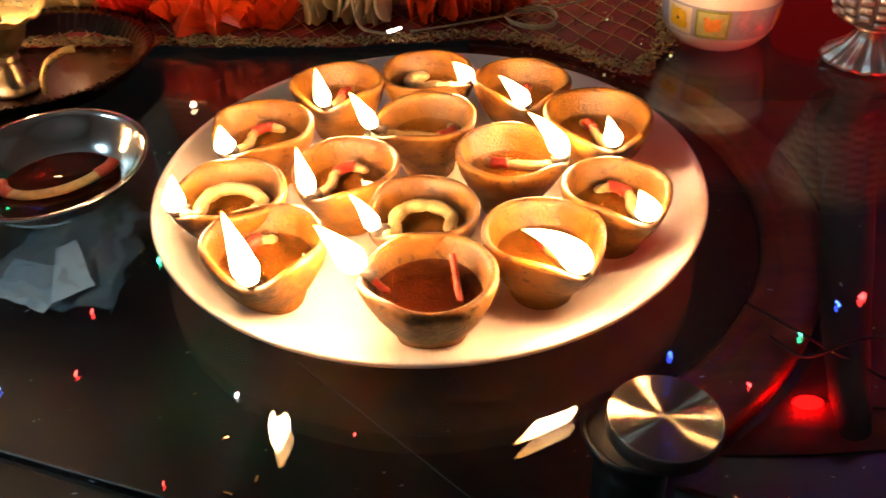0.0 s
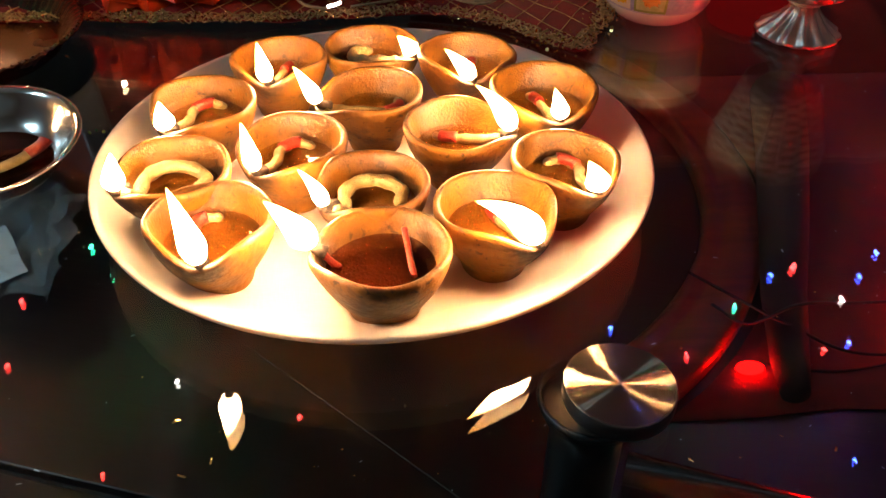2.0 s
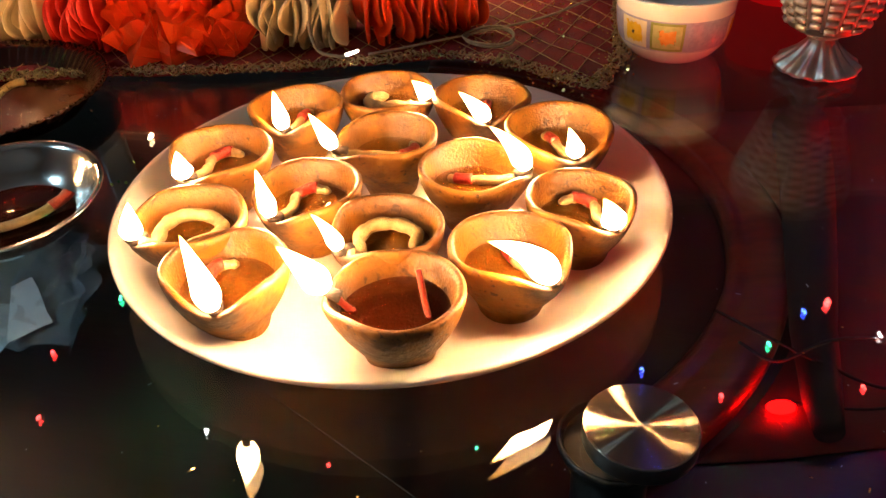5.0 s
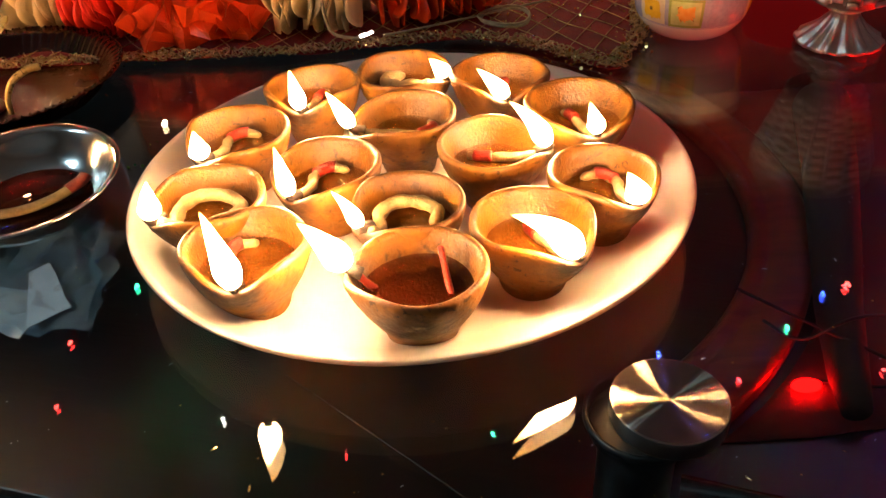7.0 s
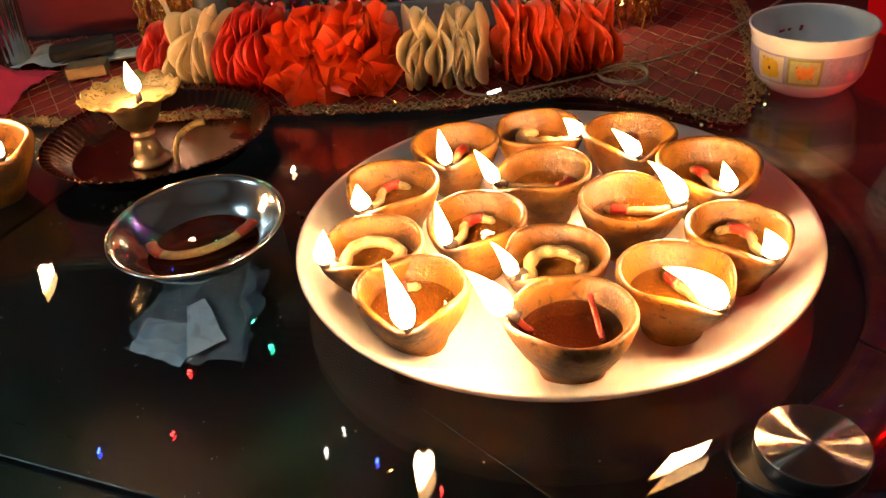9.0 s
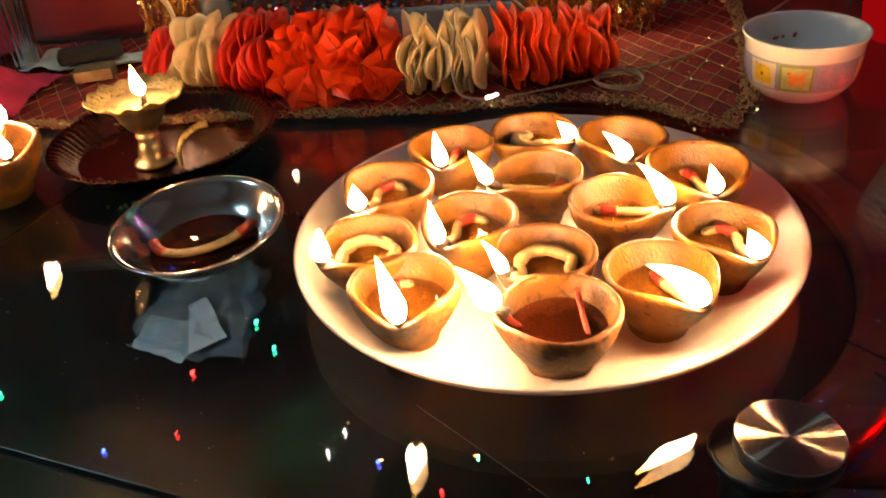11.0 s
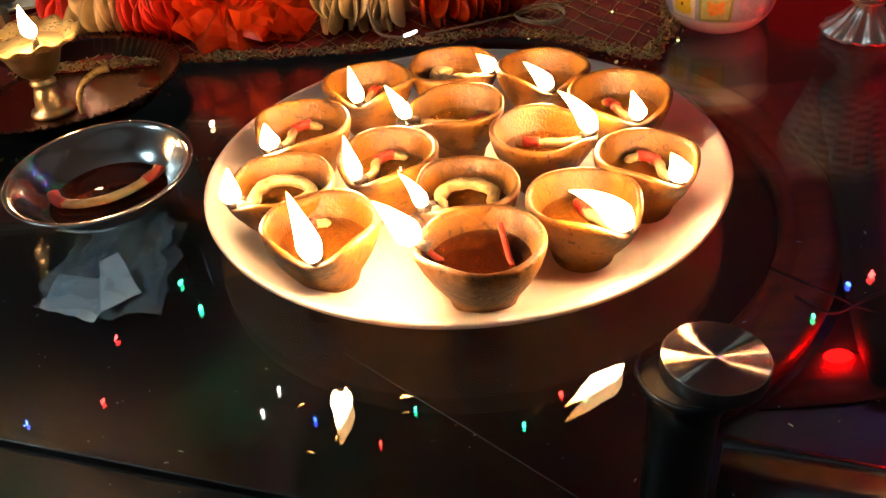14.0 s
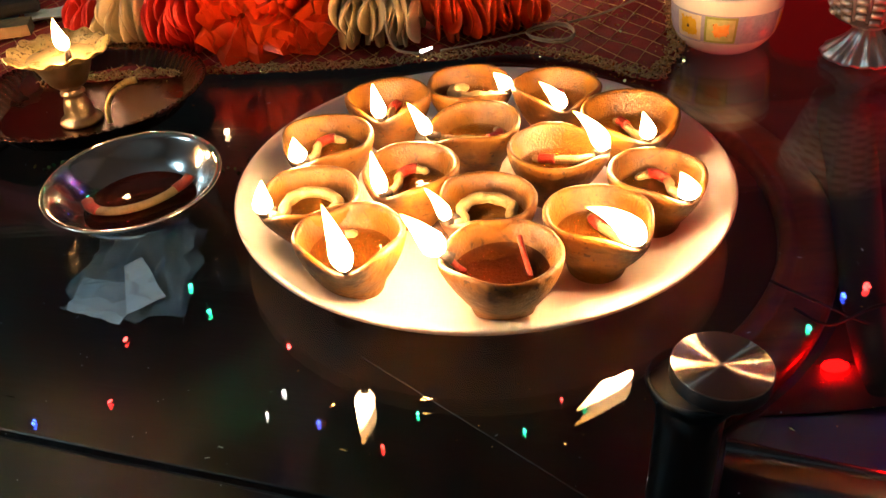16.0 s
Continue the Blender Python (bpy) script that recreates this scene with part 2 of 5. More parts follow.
WOOD = mat("dark_polished_wood", (0.09, 0.015, 0.006), (0.19, 0.036, 0.013), 0.34, scale=18, bump=0.25, fine=160, coat=0.3, stretch=(1, 6, 1))
BLACK_WOOD = mat("black_wood", (0.003, 0.003, 0.003), (0.008, 0.007, 0.007), 0.8, scale=40, bump=0.2)
TILE = mat("dark_wood_grain_slab", (0.0018, 0.0023, 0.0020), (0.0050, 0.0058, 0.0047), 0.30, scale=120, bump=0.25, fine=260, stretch=(0.10, 1, 1), spread=0.05)
GROUT = mat("dark_grout", (0.012, 0.012, 0.012), (0.025, 0.024, 0.022), 0.85, scale=90, bump=0.3)
WALL = mat("painted_wall", (0.52, 0.52, 0.50), (0.60, 0.60, 0.57), 0.8, scale=6, bump=0.3, fine=90)
GREY_FRAME = mat("grey_satin_frame", (0.09, 0.11, 0.15), (0.14, 0.165, 0.21), 0.35, 0.3, scale=40, bump=0.1)
PICTURE = mat("dark_picture_print", (0.04, 0.02, 0.03), (0.20, 0.05, 0.04), 0.35, scale=14, bump=0.0)
RUBBER = mat("dark_rubber", (0.035, 0.02, 0.014), (0.06, 0.035, 0.022), 0.5, scale=90, bump=0.2)
LED_SHELL = mat("clear_led_plastic", (0.7, 0.7, 0.7), (0.8, 0.8, 0.8), 0.2, scale=90, bump=0.0)


def make_opal():
    """White opal ware that lets a little light through."""
    m = mat("white_opal_plate", (0.84, 0.83, 0.80), (0.87, 0.86, 0.84), 0.14, scale=12, bump=0.01, spread=0.04)
    nt = m.node_tree
    b, out = nt.nodes["Principled BSDF"], nt.nodes["Material Output"]
    tr, mix = nt.nodes.new("ShaderNodeBsdfTranslucent"), nt.nodes.new("ShaderNodeMixShader")
    tr.inputs[0].default_value = (0.95, 0.62, 0.30, 1)
    mix.inputs[0].default_value = 0.43
    nt.links.new(b.outputs[0], mix.inputs[1])
    nt.links.new(tr.outputs[0], mix.inputs[2])
    nt.links.new(mix.outputs[0], out.inputs[0])
    return m


def make_glass():
    m = bpy.data.materials.new("clear_glass")
    m.use_nodes = True
    b = m.node_tree.nodes["Principled BSDF"]
    b.inputs["Base Color"].default_value = (0.93, 0.96, 0.94, 1)
    b.inputs["Roughness"].default_value, b.inputs["IOR"].default_value, b.inputs["Transmission Weight"].default_value = 0.0, 1.52, 1.0
    return m


def make_film():
    """Thin clear plastic film: mostly see-through, with gloss and a milky tint."""
    m = mat("thin_plastic_film", (0.16, 0.34, 0.50), (0.34, 0.52, 0.66), 0.12, scale=40, bump=0.3, fine=200)
    nt = m.node_tree
    b, out = nt.nodes["Principled BSDF"], nt.nodes["Material Output"]
    tr, mix = nt.nodes.new("ShaderNodeBsdfTransparent"), nt.nodes.new("ShaderNodeMixShader")
    mix.inputs[0].default_value = 0.72
    nt.links.new(b.outputs[0], mix.inputs[1])
    nt.links.new(tr.outputs[0], mix.inputs[2])
    nt.links.new(mix.outputs[0], out.inputs[0])
    return m


def make_spun():
    """Metal turned on a lathe: fine circular grooves, so each light draws a line through the centre."""
    m = bpy.data.materials.new("spun_steel")
    m.use_nodes = True
    nt = m.node_tree
    nt.nodes.clear()
    tg, tc = nt.nodes.new("ShaderNodeTangent"), nt.nodes.new("ShaderNodeTexCoord")
    tg.direction_type, tg.axis = "RADIAL", "Z"
    no, ramp = nt.nodes.new("ShaderNodeTexNoise"), nt.nodes.new("ShaderNodeValToRGB")
    no.inputs["Scale"].default_value, no.inputs["Detail"].default_value = 60, 5
    ramp.color_ramp.elements[0].color, ramp.color_ramp.elements[1].color = (0.38, 0.31, 0.25, 1), (0.58, 0.49, 0.38, 1)
    nt.links.new(tc.outputs["Object"], no.inputs["Vector"])
    nt.links.new(no.outputs[0], ramp.inputs[0])
    mix = nt.nodes.new("ShaderNodeMixShader")
    mix.inputs[0].default_value = 0.25
    for k, (rough, turn) in enumerate(((0.17, 0.92), (0.32, 0.6))):
        g = nt.nodes.new("ShaderNodeBsdfAnisotropic")
        g.inputs["Roughness"].default_value, g.inputs["Anisotropy"].default_value = rough, turn
        nt.links.new(ramp.outputs[0], g.inputs["Color"])
        nt.links.new(tg.outputs[0], g.inputs["Tangent"])
        nt.links.new(g.outputs[0], mix.inputs[1 + k])
    nt.links.new(mix.outputs[0], nt.nodes.new("ShaderNodeOutputMaterial").inputs[0])
    return m


OPAL, GLASS, FILM, SPUN = make_opal(), make_glass(), make_film(), make_spun()


# ---- building blocks ----
def mesh(name, verts, faces, smooth=True):
    me = bpy.data.meshes.new(name)
    me.from_pydata([tuple(v) for v in verts], [], faces)
    if smooth:
        me.polygons.foreach_set("use_smooth", [True] * len(me.polygons))
    me.update()
    return me


def part(name, me, material, parent, label="", m=None):
    ob = new(name, me)
    if material:
        me.materials.clear()
        me.materials.append(material)
    ob.parent = parent
    if m is not None:
        ob.matrix_basis = m
    if label:
        ob["label"] = label
    return ob


def thing(name, m, label, category, group="", kind=""):
    ob = new(name)
    ob.empty_display_size = 0.01
    ob.matrix_basis = m
    return tagged(ob, label, category, group, kind)


def single(name, me, material, m, label, category, group="", kind=""):
    ob = new(name, me)
    me.materials.append(material)
    ob.matrix_basis = m
    return tagged(ob, label, category, group, kind)


def join(*pieces):
    verts, faces = [], []
    for v, f in pieces:
        k = len(verts)
        verts += list(v)
        faces += [tuple(i + k for i in q) for q in f]
    return verts, faces


def lathe(profile, seg=48, warp=None):
    """Rings (radius, height) turned about z; a radius of 0 closes the end. warp(r, z, angle) gives the point."""
    verts, faces, rings = [], [], []
    for r, z in profile:
        if r < 1e-6:
            rings.append([len(verts)])
            verts.append(Vector((0, 0, z)))
            continue
        ring = []
        for k in range(seg):
            a = 2 * math.pi * k / seg
            ring.append(len(verts))
            verts.append(Vector(warp(r, z, a)) if warp else Vector((r * math.cos(a), r * math.sin(a), z)))
        rings.append(ring)
    for a, b in zip(rings, rings[1:]):
        for k in range(seg):
            j = (k + 1) % seg
            if len(a) == 1 and len(b) == 1:
                continue
            if len(a) == 1:
                faces.append((a[0], b[j], b[k]))
            elif len(b) == 1:
                faces.append((a[k], a[j], b[0]))
            else:
                faces.append((a[k], a[j], b[j], b[k]))
    return verts, faces


def tube(points, radius, seg=8, closed=False):
    """A round tube along points; radius may be a number or a function of 0..1."""
    pts = [Vector(p) for p in points]
    n = len(pts)
    verts, faces = [], []
    side = None
    for i, p in enumerate(pts):
        if closed:
            d = pts[(i + 1) % n] - pts[i - 1]
        else:
            d = pts[min(i + 1, n - 1)] - pts[max(i - 1, 0)]
        d.normalize()
        if side is None:
            side = d.cross(Vector((0, 0, 1)))
            if side.length < 1e-3:
                side = d.cross(Vector((1, 0, 0)))
        side = (side - d * side.dot(d)).normalized()
        up = d.cross(side)
        r = radius(i / max(1, n - 1)) if callable(radius) else radius
        for k in range(seg):
            a = 2 * math.pi * k / seg
            verts.append(p + side * (r * math.cos(a)) + up * (r * math.sin(a)))
    for i in range(n if closed else n - 1):
        for k in range(seg):
            j, i2 = (k + 1) % seg, (i + 1) % n
            faces.append((i * seg + k, i * seg + j, i2 * seg + j, i2 * seg + k))
    if not closed:
        faces += [tuple(reversed(range(seg))), tuple(range((n - 1) * seg, n * seg))]
    return verts, faces


def curve_points(ctrl, n=10):
    """A smooth line through control points."""
    c = [Vector(p) for p in ctrl]
    c = [c[0] * 2 - c[1], *c, c[-1] * 2 - c[-2]]
    out = []
    for i in range(1, len(c) - 2):
        for k in range(n):
            t = k / n
            a, b, d, e = c[i - 1], c[i], c[i + 1], c[i + 2]
            out.append(0.5 * (2 * b + (d - a) * t + (2 * a - 5 * b + 4 * d - e) * t * t + (3 * b - a - 3 * d + e) * t ** 3))
    out.append(c[-2])
    return out


def block(x, y, z, bevel=0.0):
    """A box of that size on z = 0, its edges rounded."""
    bm = bmesh.new()
    bmesh.ops.create_cube(bm, size=1, matrix=Matrix.Translation((0, 0, z / 2)) @ Matrix.Diagonal((x, y, z, 1)))
    if bevel:
        bmesh.ops.bevel(bm, geom=list(bm.edges), offset=bevel, segments=2, affect="EDGES", profile=0.5)
    me = bpy.data.meshes.new("block")
    bm.to_mesh(me)
    bm.free()
    return me


def at(x, y, z=0.0, turn=0.0):
    """A pose on the glass top."""
    return pose(x, y, TOP + z, 0, 0, turn)


# ---- the room ----
floor_base = single("floor", block(4.4, 4.4, 0.05), GROUT, pose(0, 0.2, -0.057), "dark wood-grain floor slabs with narrow dark joints", "floor", kind="structure")
TILE_TURN, SIDE = -17.2, 1.20
tile_mesh = block(SIDE - 0.005, SIDE - 0.005, 0.007, 0.0012)
tile_mesh.materials.append(TILE)
joint = Vector((0.296, 0.955)) * -0.151
for i in range(-4, 5):
    for j in range(-4, 5):
        c = Matrix.Rotation(radians(TILE_TURN), 2) @ Vector(((i + 0.05) * SIDE, (j + 0.5) * SIDE)) + joint
        if abs(c.x) < 1.45 and abs(c.y - 0.2) < 1.45:
            t = new("slab", tile_mesh)
            t.parent = floor_base
            t.matrix_basis = pose(c.x, c.y - 0.2, 0.050, 0, 0, TILE_TURN)
for name, x, y, sx, sy in (("wall_north", 0, 2.45, 4.6, 0.1), ("wall_south", 0, -2.05, 4.6, 0.1), ("wall_east", 2.25, 0.2, 0.1, 4.4), ("wall_west", -2.25, 0.2, 0.1, 4.4)):
    single(name, block(sx, sy, 2.5), WALL, pose(x, y, 0), "plain painted room wall in the dark", "wall", kind="structure")
single("ceiling", block(4.6, 4.6, 0.1), WALL, pose(0, 0.2, 2.5), "plain painted ceiling in the dark", "ceiling", kind="structure")

# ---- the glass stand ----
def rounded_plate(x0, x1, y0, y1, z0, z1, r, edge=0.001):
    loop = []
    for cx, cy, a0 in ((x1 - r, y0 + r, -90), (x1 - r, y1 - r, 0), (x0 + r, y1 - r, 90), (x0 + r, y0 + r, 180)):
        for k in range(9):
            a = radians(a0 + 90 * k / 8)
            loop.append((cx + r * math.cos(a), cy + r * math.sin(a)))
    n = len(loop)
    mid = Vector(((x0 + x1) / 2, (y0 + y1) / 2))
    verts = []
    for inset, z in ((edge, z0), (0, z0 + edge), (0, z1 - edge), (edge, z1)):
        for p in loop:
            q = Vector(p)
            q = q + (mid - q).normalized() * inset
            verts.append((q.x, q.y, z))
    faces = [tuple(reversed(range(n))), tuple(range(3 * n, 4 * n))]
    for b in range(3):
        faces += [(b * n + k, b * n + (k + 1) % n, (b + 1) * n + (k + 1) % n, (b + 1) * n + k) for k in range(n)]
    return verts, faces


stand = thing("glass_stand", pose(0, 0, 0), "low stand with a clear glass top on steel posts", "glass table")
pane = part("glass_top", mesh("glass_top", *rounded_plate(-0.80, 0.80, -0.34, 0.62, TOP - 0.010, TOP, 0.05), smooth=False), GLASS, stand, "clear glass top with a polished edge")
pane.visible_shadow = False
DISC = (0.0939, -0.1619)
disc = part("cap", mesh("cap", *lathe([(0, 0), (0.0205, 0), (0.0216, 0.0008), (0.0220, 0.002), (0.0220, 0.0082), (0.0217, 0.0089), (0.0210, 0.0092), (0, 0.0092)], 96)), SPUN, stand, "round spun-steel cap with fanned highlights", at(*DISC))
disc.data.polygons.foreach_set("use_smooth", [p.normal.z < 0.9 for p in disc.data.polygons])
disc.data.materials.append(POST_STEEL)
disc.data.polygons.foreach_set("material_index", [0 if p.normal.z > 0.5 else 1 for p in disc.data.polygons])
post = part("post", mesh("post", *lathe([(0.0155, 0.0), (0.0155, 0.080), (0.0163, 0.088), (0.0185, 0.095), (0.0218, 0.1005), (0.0225, 0.1022), (0.0224, 0.1038), (0.0215, 0.1046), (0.0206, 0.1040), (0.0202, 0.096), (0, 0.096)], 64)), POST_STEEL, stand, "upright brushed steel tube", pose(0.0865, -0.154, 0))
part("pad", mesh("pad", *lathe([(0.0200, 0.0962), (0.0200, 0.1000), (0.0190, 0.1008), (0, 0.1008)], 48)), RUBBER, post, "dark rubber pad")
for x, y in ((-0.62, -0.2), (0.62, 0.45), (-0.62, 0.45)):
    part("post", post.data, None, stand, m=pose(x, y, 0))



def curved_plank(a0, a1):
    """A moulded plank bent to an arc, lying flat."""
    section = [(0.258, 0.0), (0.258, 0.010), (0.261, 0.013), (0.266, 0.0135), (0.269, 0.0115), (0.273, 0.0115), (0.276, 0.0135), (0.296, 0.0135), (0.300, 0.010), (0.300, 0.0)]
    n, k = 60, len(section)
    v, f = [], []
    for i in range(n + 1):
        a = radians(a0 + (a1 - a0) * i / n)
        v += [(r * math.cos(a), r * math.sin(a), z) for r, z in section]
    for i in range(n):
        f += [(i * k + j, (i + 1) * k + j, (i + 1) * k + (j + 1) % k, i * k + (j + 1) % k) for j in range(k)]
    f += [tuple(range(k)), tuple(reversed(range(n * k, (n + 1) * k)))]
    single("curved_plank", mesh("curved_plank", v, f), WOOD, pose(-0.02, 0.165, 0), "dark polished curved wooden plank lying under the glass", "plank", "curved planks")


curved_plank(-60, 80)

# ---- the plate ----
plate = single("plate", mesh("plate", *lathe([(0, 0.0034), (0.082, 0.0030), (0.084, 0.0008), (0.0865, 0.0), (0.089, 0.001), (0.0915, 0.0032), (0.112, 0.0042), (0.130, 0.0108), (0.1405, 0.0172), (0.1432, 0.0191), (0.1437, 0.0206), (0.1425, 0.0214), (0.1395, 0.0204), (0.129, 0.0142), (0.119, 0.0088), (0.109, 0.0064), (0.098, 0.0060), (0, 0.0060)], 128)), OPAL, at(0, 0), "round white opal dinner plate crowded with burning oil lamps", "plate")
plate.matrix_basis = at(0, 0) @ Matrix.Diagonal((0.994, 1.018, 1, 1))


# ---- clay lamps ----
def flame_mesh(lean, width, rnd):
    """A teardrop flame from its wick at the origin to its tip at lean."""
    lean = Vector(lean)
    pts = []
    bend = Vector((rnd.uniform(-1, 1), rnd.uniform(-1, 1), 0)) * lean.length * 0.05
    n = 14
    for k in range(n):
        t = k / (n - 1)
        up = Vector((0, 0, lean.length))
        p = lean * t * (0.55 + 0.45 * t) + up * 0.42 * t * (1 - t) + bend * math.sin(t * math.pi)
        pts.append(p)
    rad = lambda t: width * 0.5 * max(0.02, (min(1, t / 0.28) ** 0.55) * (1 - t) ** 0.85 * 1.5 if t < 1 else 0.02)
    return tube(pts, rad, 14)


SHAPE_OUT = [(0.0, 0.0), (0.49, 0.0), (0.52, 0.0012), (0.55, 0.004), (0.58, 0.0072), (0.685, 0.0115), (0.82, 0.0178), (0.92, 0.024), (0.978, 0.0293), (0.998, 0.0322)]
SHAPE_RIM = [(0.996, 0.0338), (0.970, 0.0349), (0.925, 0.0351), (0.885, 0.0343), (0.860, 0.0325)]
SHAPE_IN = [(0.835, 0.0290), (0.76, 0.0225), (0.65, 0.0160), (0.50, 0.0110), (0.30, 0.0085), (0.0, 0.0080)]


def diya(x, y, aim, R=0.0275, H=1.0, flame=None, width=0.009, wick="curl", oil=0.0222, seed=1, label="", dark=False, z=0.0060, beak=0.10, tilt=0.0, group="clay lamps on the plate"):
    rnd = random.Random(seed)
    k1, k2, p1, p2 = rnd.uniform(0.005, 0.025), rnd.uniform(0.004, 0.012), rnd.uniform(0, 6), rnd.uniform(0, 6)
    sig = rnd.uniform(0.36, 0.46)

    def shape(u, h, a, inner=False):
        d = (a + math.pi) % (2 * math.pi) - math.pi
        grow = min(1, max(0, h / 0.034)) ** 1.3
        s = math.exp(-(d / sig) ** 2) * grow
        side = math.exp(-((abs(d) - 0.95) / 0.38) ** 2) * grow
        r = u * R * (1 + beak * s - 0.05 * side + grow * (k1 * math.cos(2 * a + p1) + k2 * math.cos(5 * a + p2)))
        zz = h * H * (1 + 0.02 * grow * math.cos(a + p2) + 0.015 * grow * math.cos(3 * a + p1)) - 0.0048 * s * (h / 0.034)
        return (r * math.cos(a), r * math.sin(a), zz)

    lamp_thing = thing("oil_lamp", at(x, y, z, aim) @ pose(0, 0, 0, tilt), label, "oil lamp", group)
    bowl = part("bowl", mesh("bowl", *lathe(SHAPE_OUT + SHAPE_RIM + SHAPE_IN, 64, shape)), CLAY_BURNT if dark else CLAY, lamp_thing)
    bowl.data.materials.append(CLAY_WET)
    first = 64 * (len(SHAPE_OUT) + 1)
    bowl.data.polygons.foreach_set("material_index", [0 if k < first else 1 for k in range(len(bowl.data.polygons))])
    ui = 0.665 + (oil - 0.0165) * 15
    part("oil", mesh("oil", *lathe([(ui * 1.01, oil - 0.0006), (ui * 0.985, oil), (ui * 0.7, oil - 0.0003), (0, oil - 0.0003)], 40, lambda u, h, a: (shape(u, h, a)[0], shape(u, h, a)[1], h))), DARK_OIL if dark else OIL, lamp_thing, "dark oil" if dark else "amber oil")
    tipz = 0.0345 * H - 0.0040
    lip = R * (1 + beak) * 0.90
    s = rnd.choice((-1, 1))
    if wick == "curl":
        ctrl = [(lip, 0, tipz), (lip * 0.72, 0.001 * s, tipz - 0.003), (0.007, 0.004 * s, oil + 0.003), (-0.002, 0.009 * s, oil + 0.0022), (-0.012, 0.006 * s, oil + 0.002), (-0.014, -0.003 * s, oil + 0.0015)]
    elif wick == "loop":
        ctrl = [(lip, 0, tipz), (lip * 0.72, 0.003 * s, tipz - 0.003), (0.011, -0.007, oil + 0.006), (0.000, -0.010, oil + 0.006), (-0.010, -0.004, oil + 0.0045), (-0.012, 0.006, oil + 0.003), (-0.004, 0.012, oil + 0.002)]
    else:
        ctrl = [(lip, 0, tipz), (lip * 0.7, 0.001 * s, tipz - 0.004), (0.006, 0.002 * s, oil + 0.0025), (-0.006, 0.003 * s, oil + 0.0015), (-0.013, 0.006 * s, oil + 0.0008)]
    if wick == "thin":
        ctrl = [(lip + 0.001, 0, tipz + 0.001), (lip * 0.86, 0.0005, tipz - 0.002), (lip * 0.72, 0.001, tipz - 0.006), (lip * 0.60, 0.001, oil - 0.002)]
        rnd = random.Random(99)
    pts = curve_points(ctrl, 8)
    fat = 0.0026 if wick != "loop" else 0.0034
    jit = [rnd.uniform(0.9, 1.1) for _ in range(40)]
    w = part("wick", mesh("wick", *tube(pts[2:], lambda t: (0.0017 if wick == "thin" else fat) * jit[int(t * 30)] * (0.92 + 0.08 * math.sin(t * 40)) * min(1, 0.35 + (1 - t) / 0.09), 10)), COTTON, lamp_thing, "oily cream cotton wick")
    n = len(pts)
    if wick in ("thread", "curl"):
        part("thread_end", mesh("thread_end", *tube([p + Vector((0, 0, 0.0007)) for p in pts[int(n * 0.62):int(n * 0.86)]], fat * 1.12, 10)), RED_COTTON, w, "red thread wound on the wick")
    if wick == "thin":
        w.data.materials[0] = RED_COTTON
        w["label"] = "red thread wick, burning at its tip"
        part("thread_end", mesh("thread_end", *tube(curve_points([(-0.0070, -0.0175, oil + 0.0065), (-0.0090, -0.011, oil + 0.0035), (-0.0115, -0.002, oil + 0.0010), (-0.0135, 0.004, oil - 0.0015)], 6), 0.0014, 10)), RED_COTTON, w, "red thread wick leaning in the oil")
    tip = Vector((lip, 0, tipz))
    part("burnt_tip", mesh("burnt_tip", *tube([tip + Vector((-0.005, 0, -0.0012)), tip + Vector((-0.002, 0, 0.0002)), tip + Vector((0.0012, 0, 0.0018)), tip + Vector((0.0022, 0, 0.0034))], lambda t: fat * (1.12 - 0.45 * t), 10)), CHAR, w, "charred wick tip")
    if flame:
        turn = Matrix.Rotation(-radians(aim), 3, "Z")
        fx, fy, fz = flame
        v = turn @ Vector((fx, fy, fz))
        part("flame", mesh("flame", *flame_mesh(v, width * 0.88, rnd)), FLAME, w, "bright yellow flame", Matrix.Translation(tip + Vector((0.0005, 0, 0.0012))))
    return lamp_thing


LIT = "terracotta oil lamp with a burning wick on the plate"
diya(0.0035, -0.1115, 172, R=0.0288, wick="thin", oil=0.0240, flame=(-0.0175, 0.0020, 0.0225), width=0.0125, seed=3, dark=True, label="sooty terracotta lamp full of dark oil, burning on the plate", beak=0.08)
diya(0.0530, -0.0840, -60, flame=(-0.0275, -0.0060, 0.0265), width=0.0128, wick="thread", seed=4, label="terracotta oil lamp with a wide flame blown across it", R=0.0278, beak=0.16)
diya(-0.0695, -0.0875, -89, flame=(-0.0066, 0.0030, 0.0350), width=0.0112, wick="curl", seed=5, label="terracotta oil lamp with a tall flame at its pinched lip", R=0.0282)
diya(-0.0925, -0.0465, -146, flame=(0.0020, 0.0020, 0.0185), width=0.0105, wick="loop", seed=6, label="terracotta oil lamp with a coiled cream wick, burning", R=0.0268, beak=0.12)
diya(-0.0005, -0.0630, -141, flame=(-0.0104, 0.0020, 0.0187), width=0.0072, wick="loop", seed=7, label="terracotta oil lamp with a thick looped cotton wick, burning", R=0.0262)
diya(-0.0400, -0.0265, -121, flame=(-0.0039, 0.0025, 0.0248), width=0.0085, wick="curl", seed=8, label=LIT, R=0.0274)
diya(0.0412, -0.0150, -10, flame=(-0.0186, 0.0025, 0.0246), width=0.0105, wick="thread", seed=9, label=LIT, R=0.0272)
diya(0.0900, -0.0485, -66, flame=(-0.0061, 0.0015, 0.0145), width=0.0116, wick="curl", seed=10, label=LIT, R=0.0262)
diya(0.0910, 0.0215, -83, flame=(-0.0044, 0.0016, 0.0162), width=0.0094, wick="thread", seed=11, label="terracotta oil lamp with a darkened lip, burning on the plate", R=0.0298)
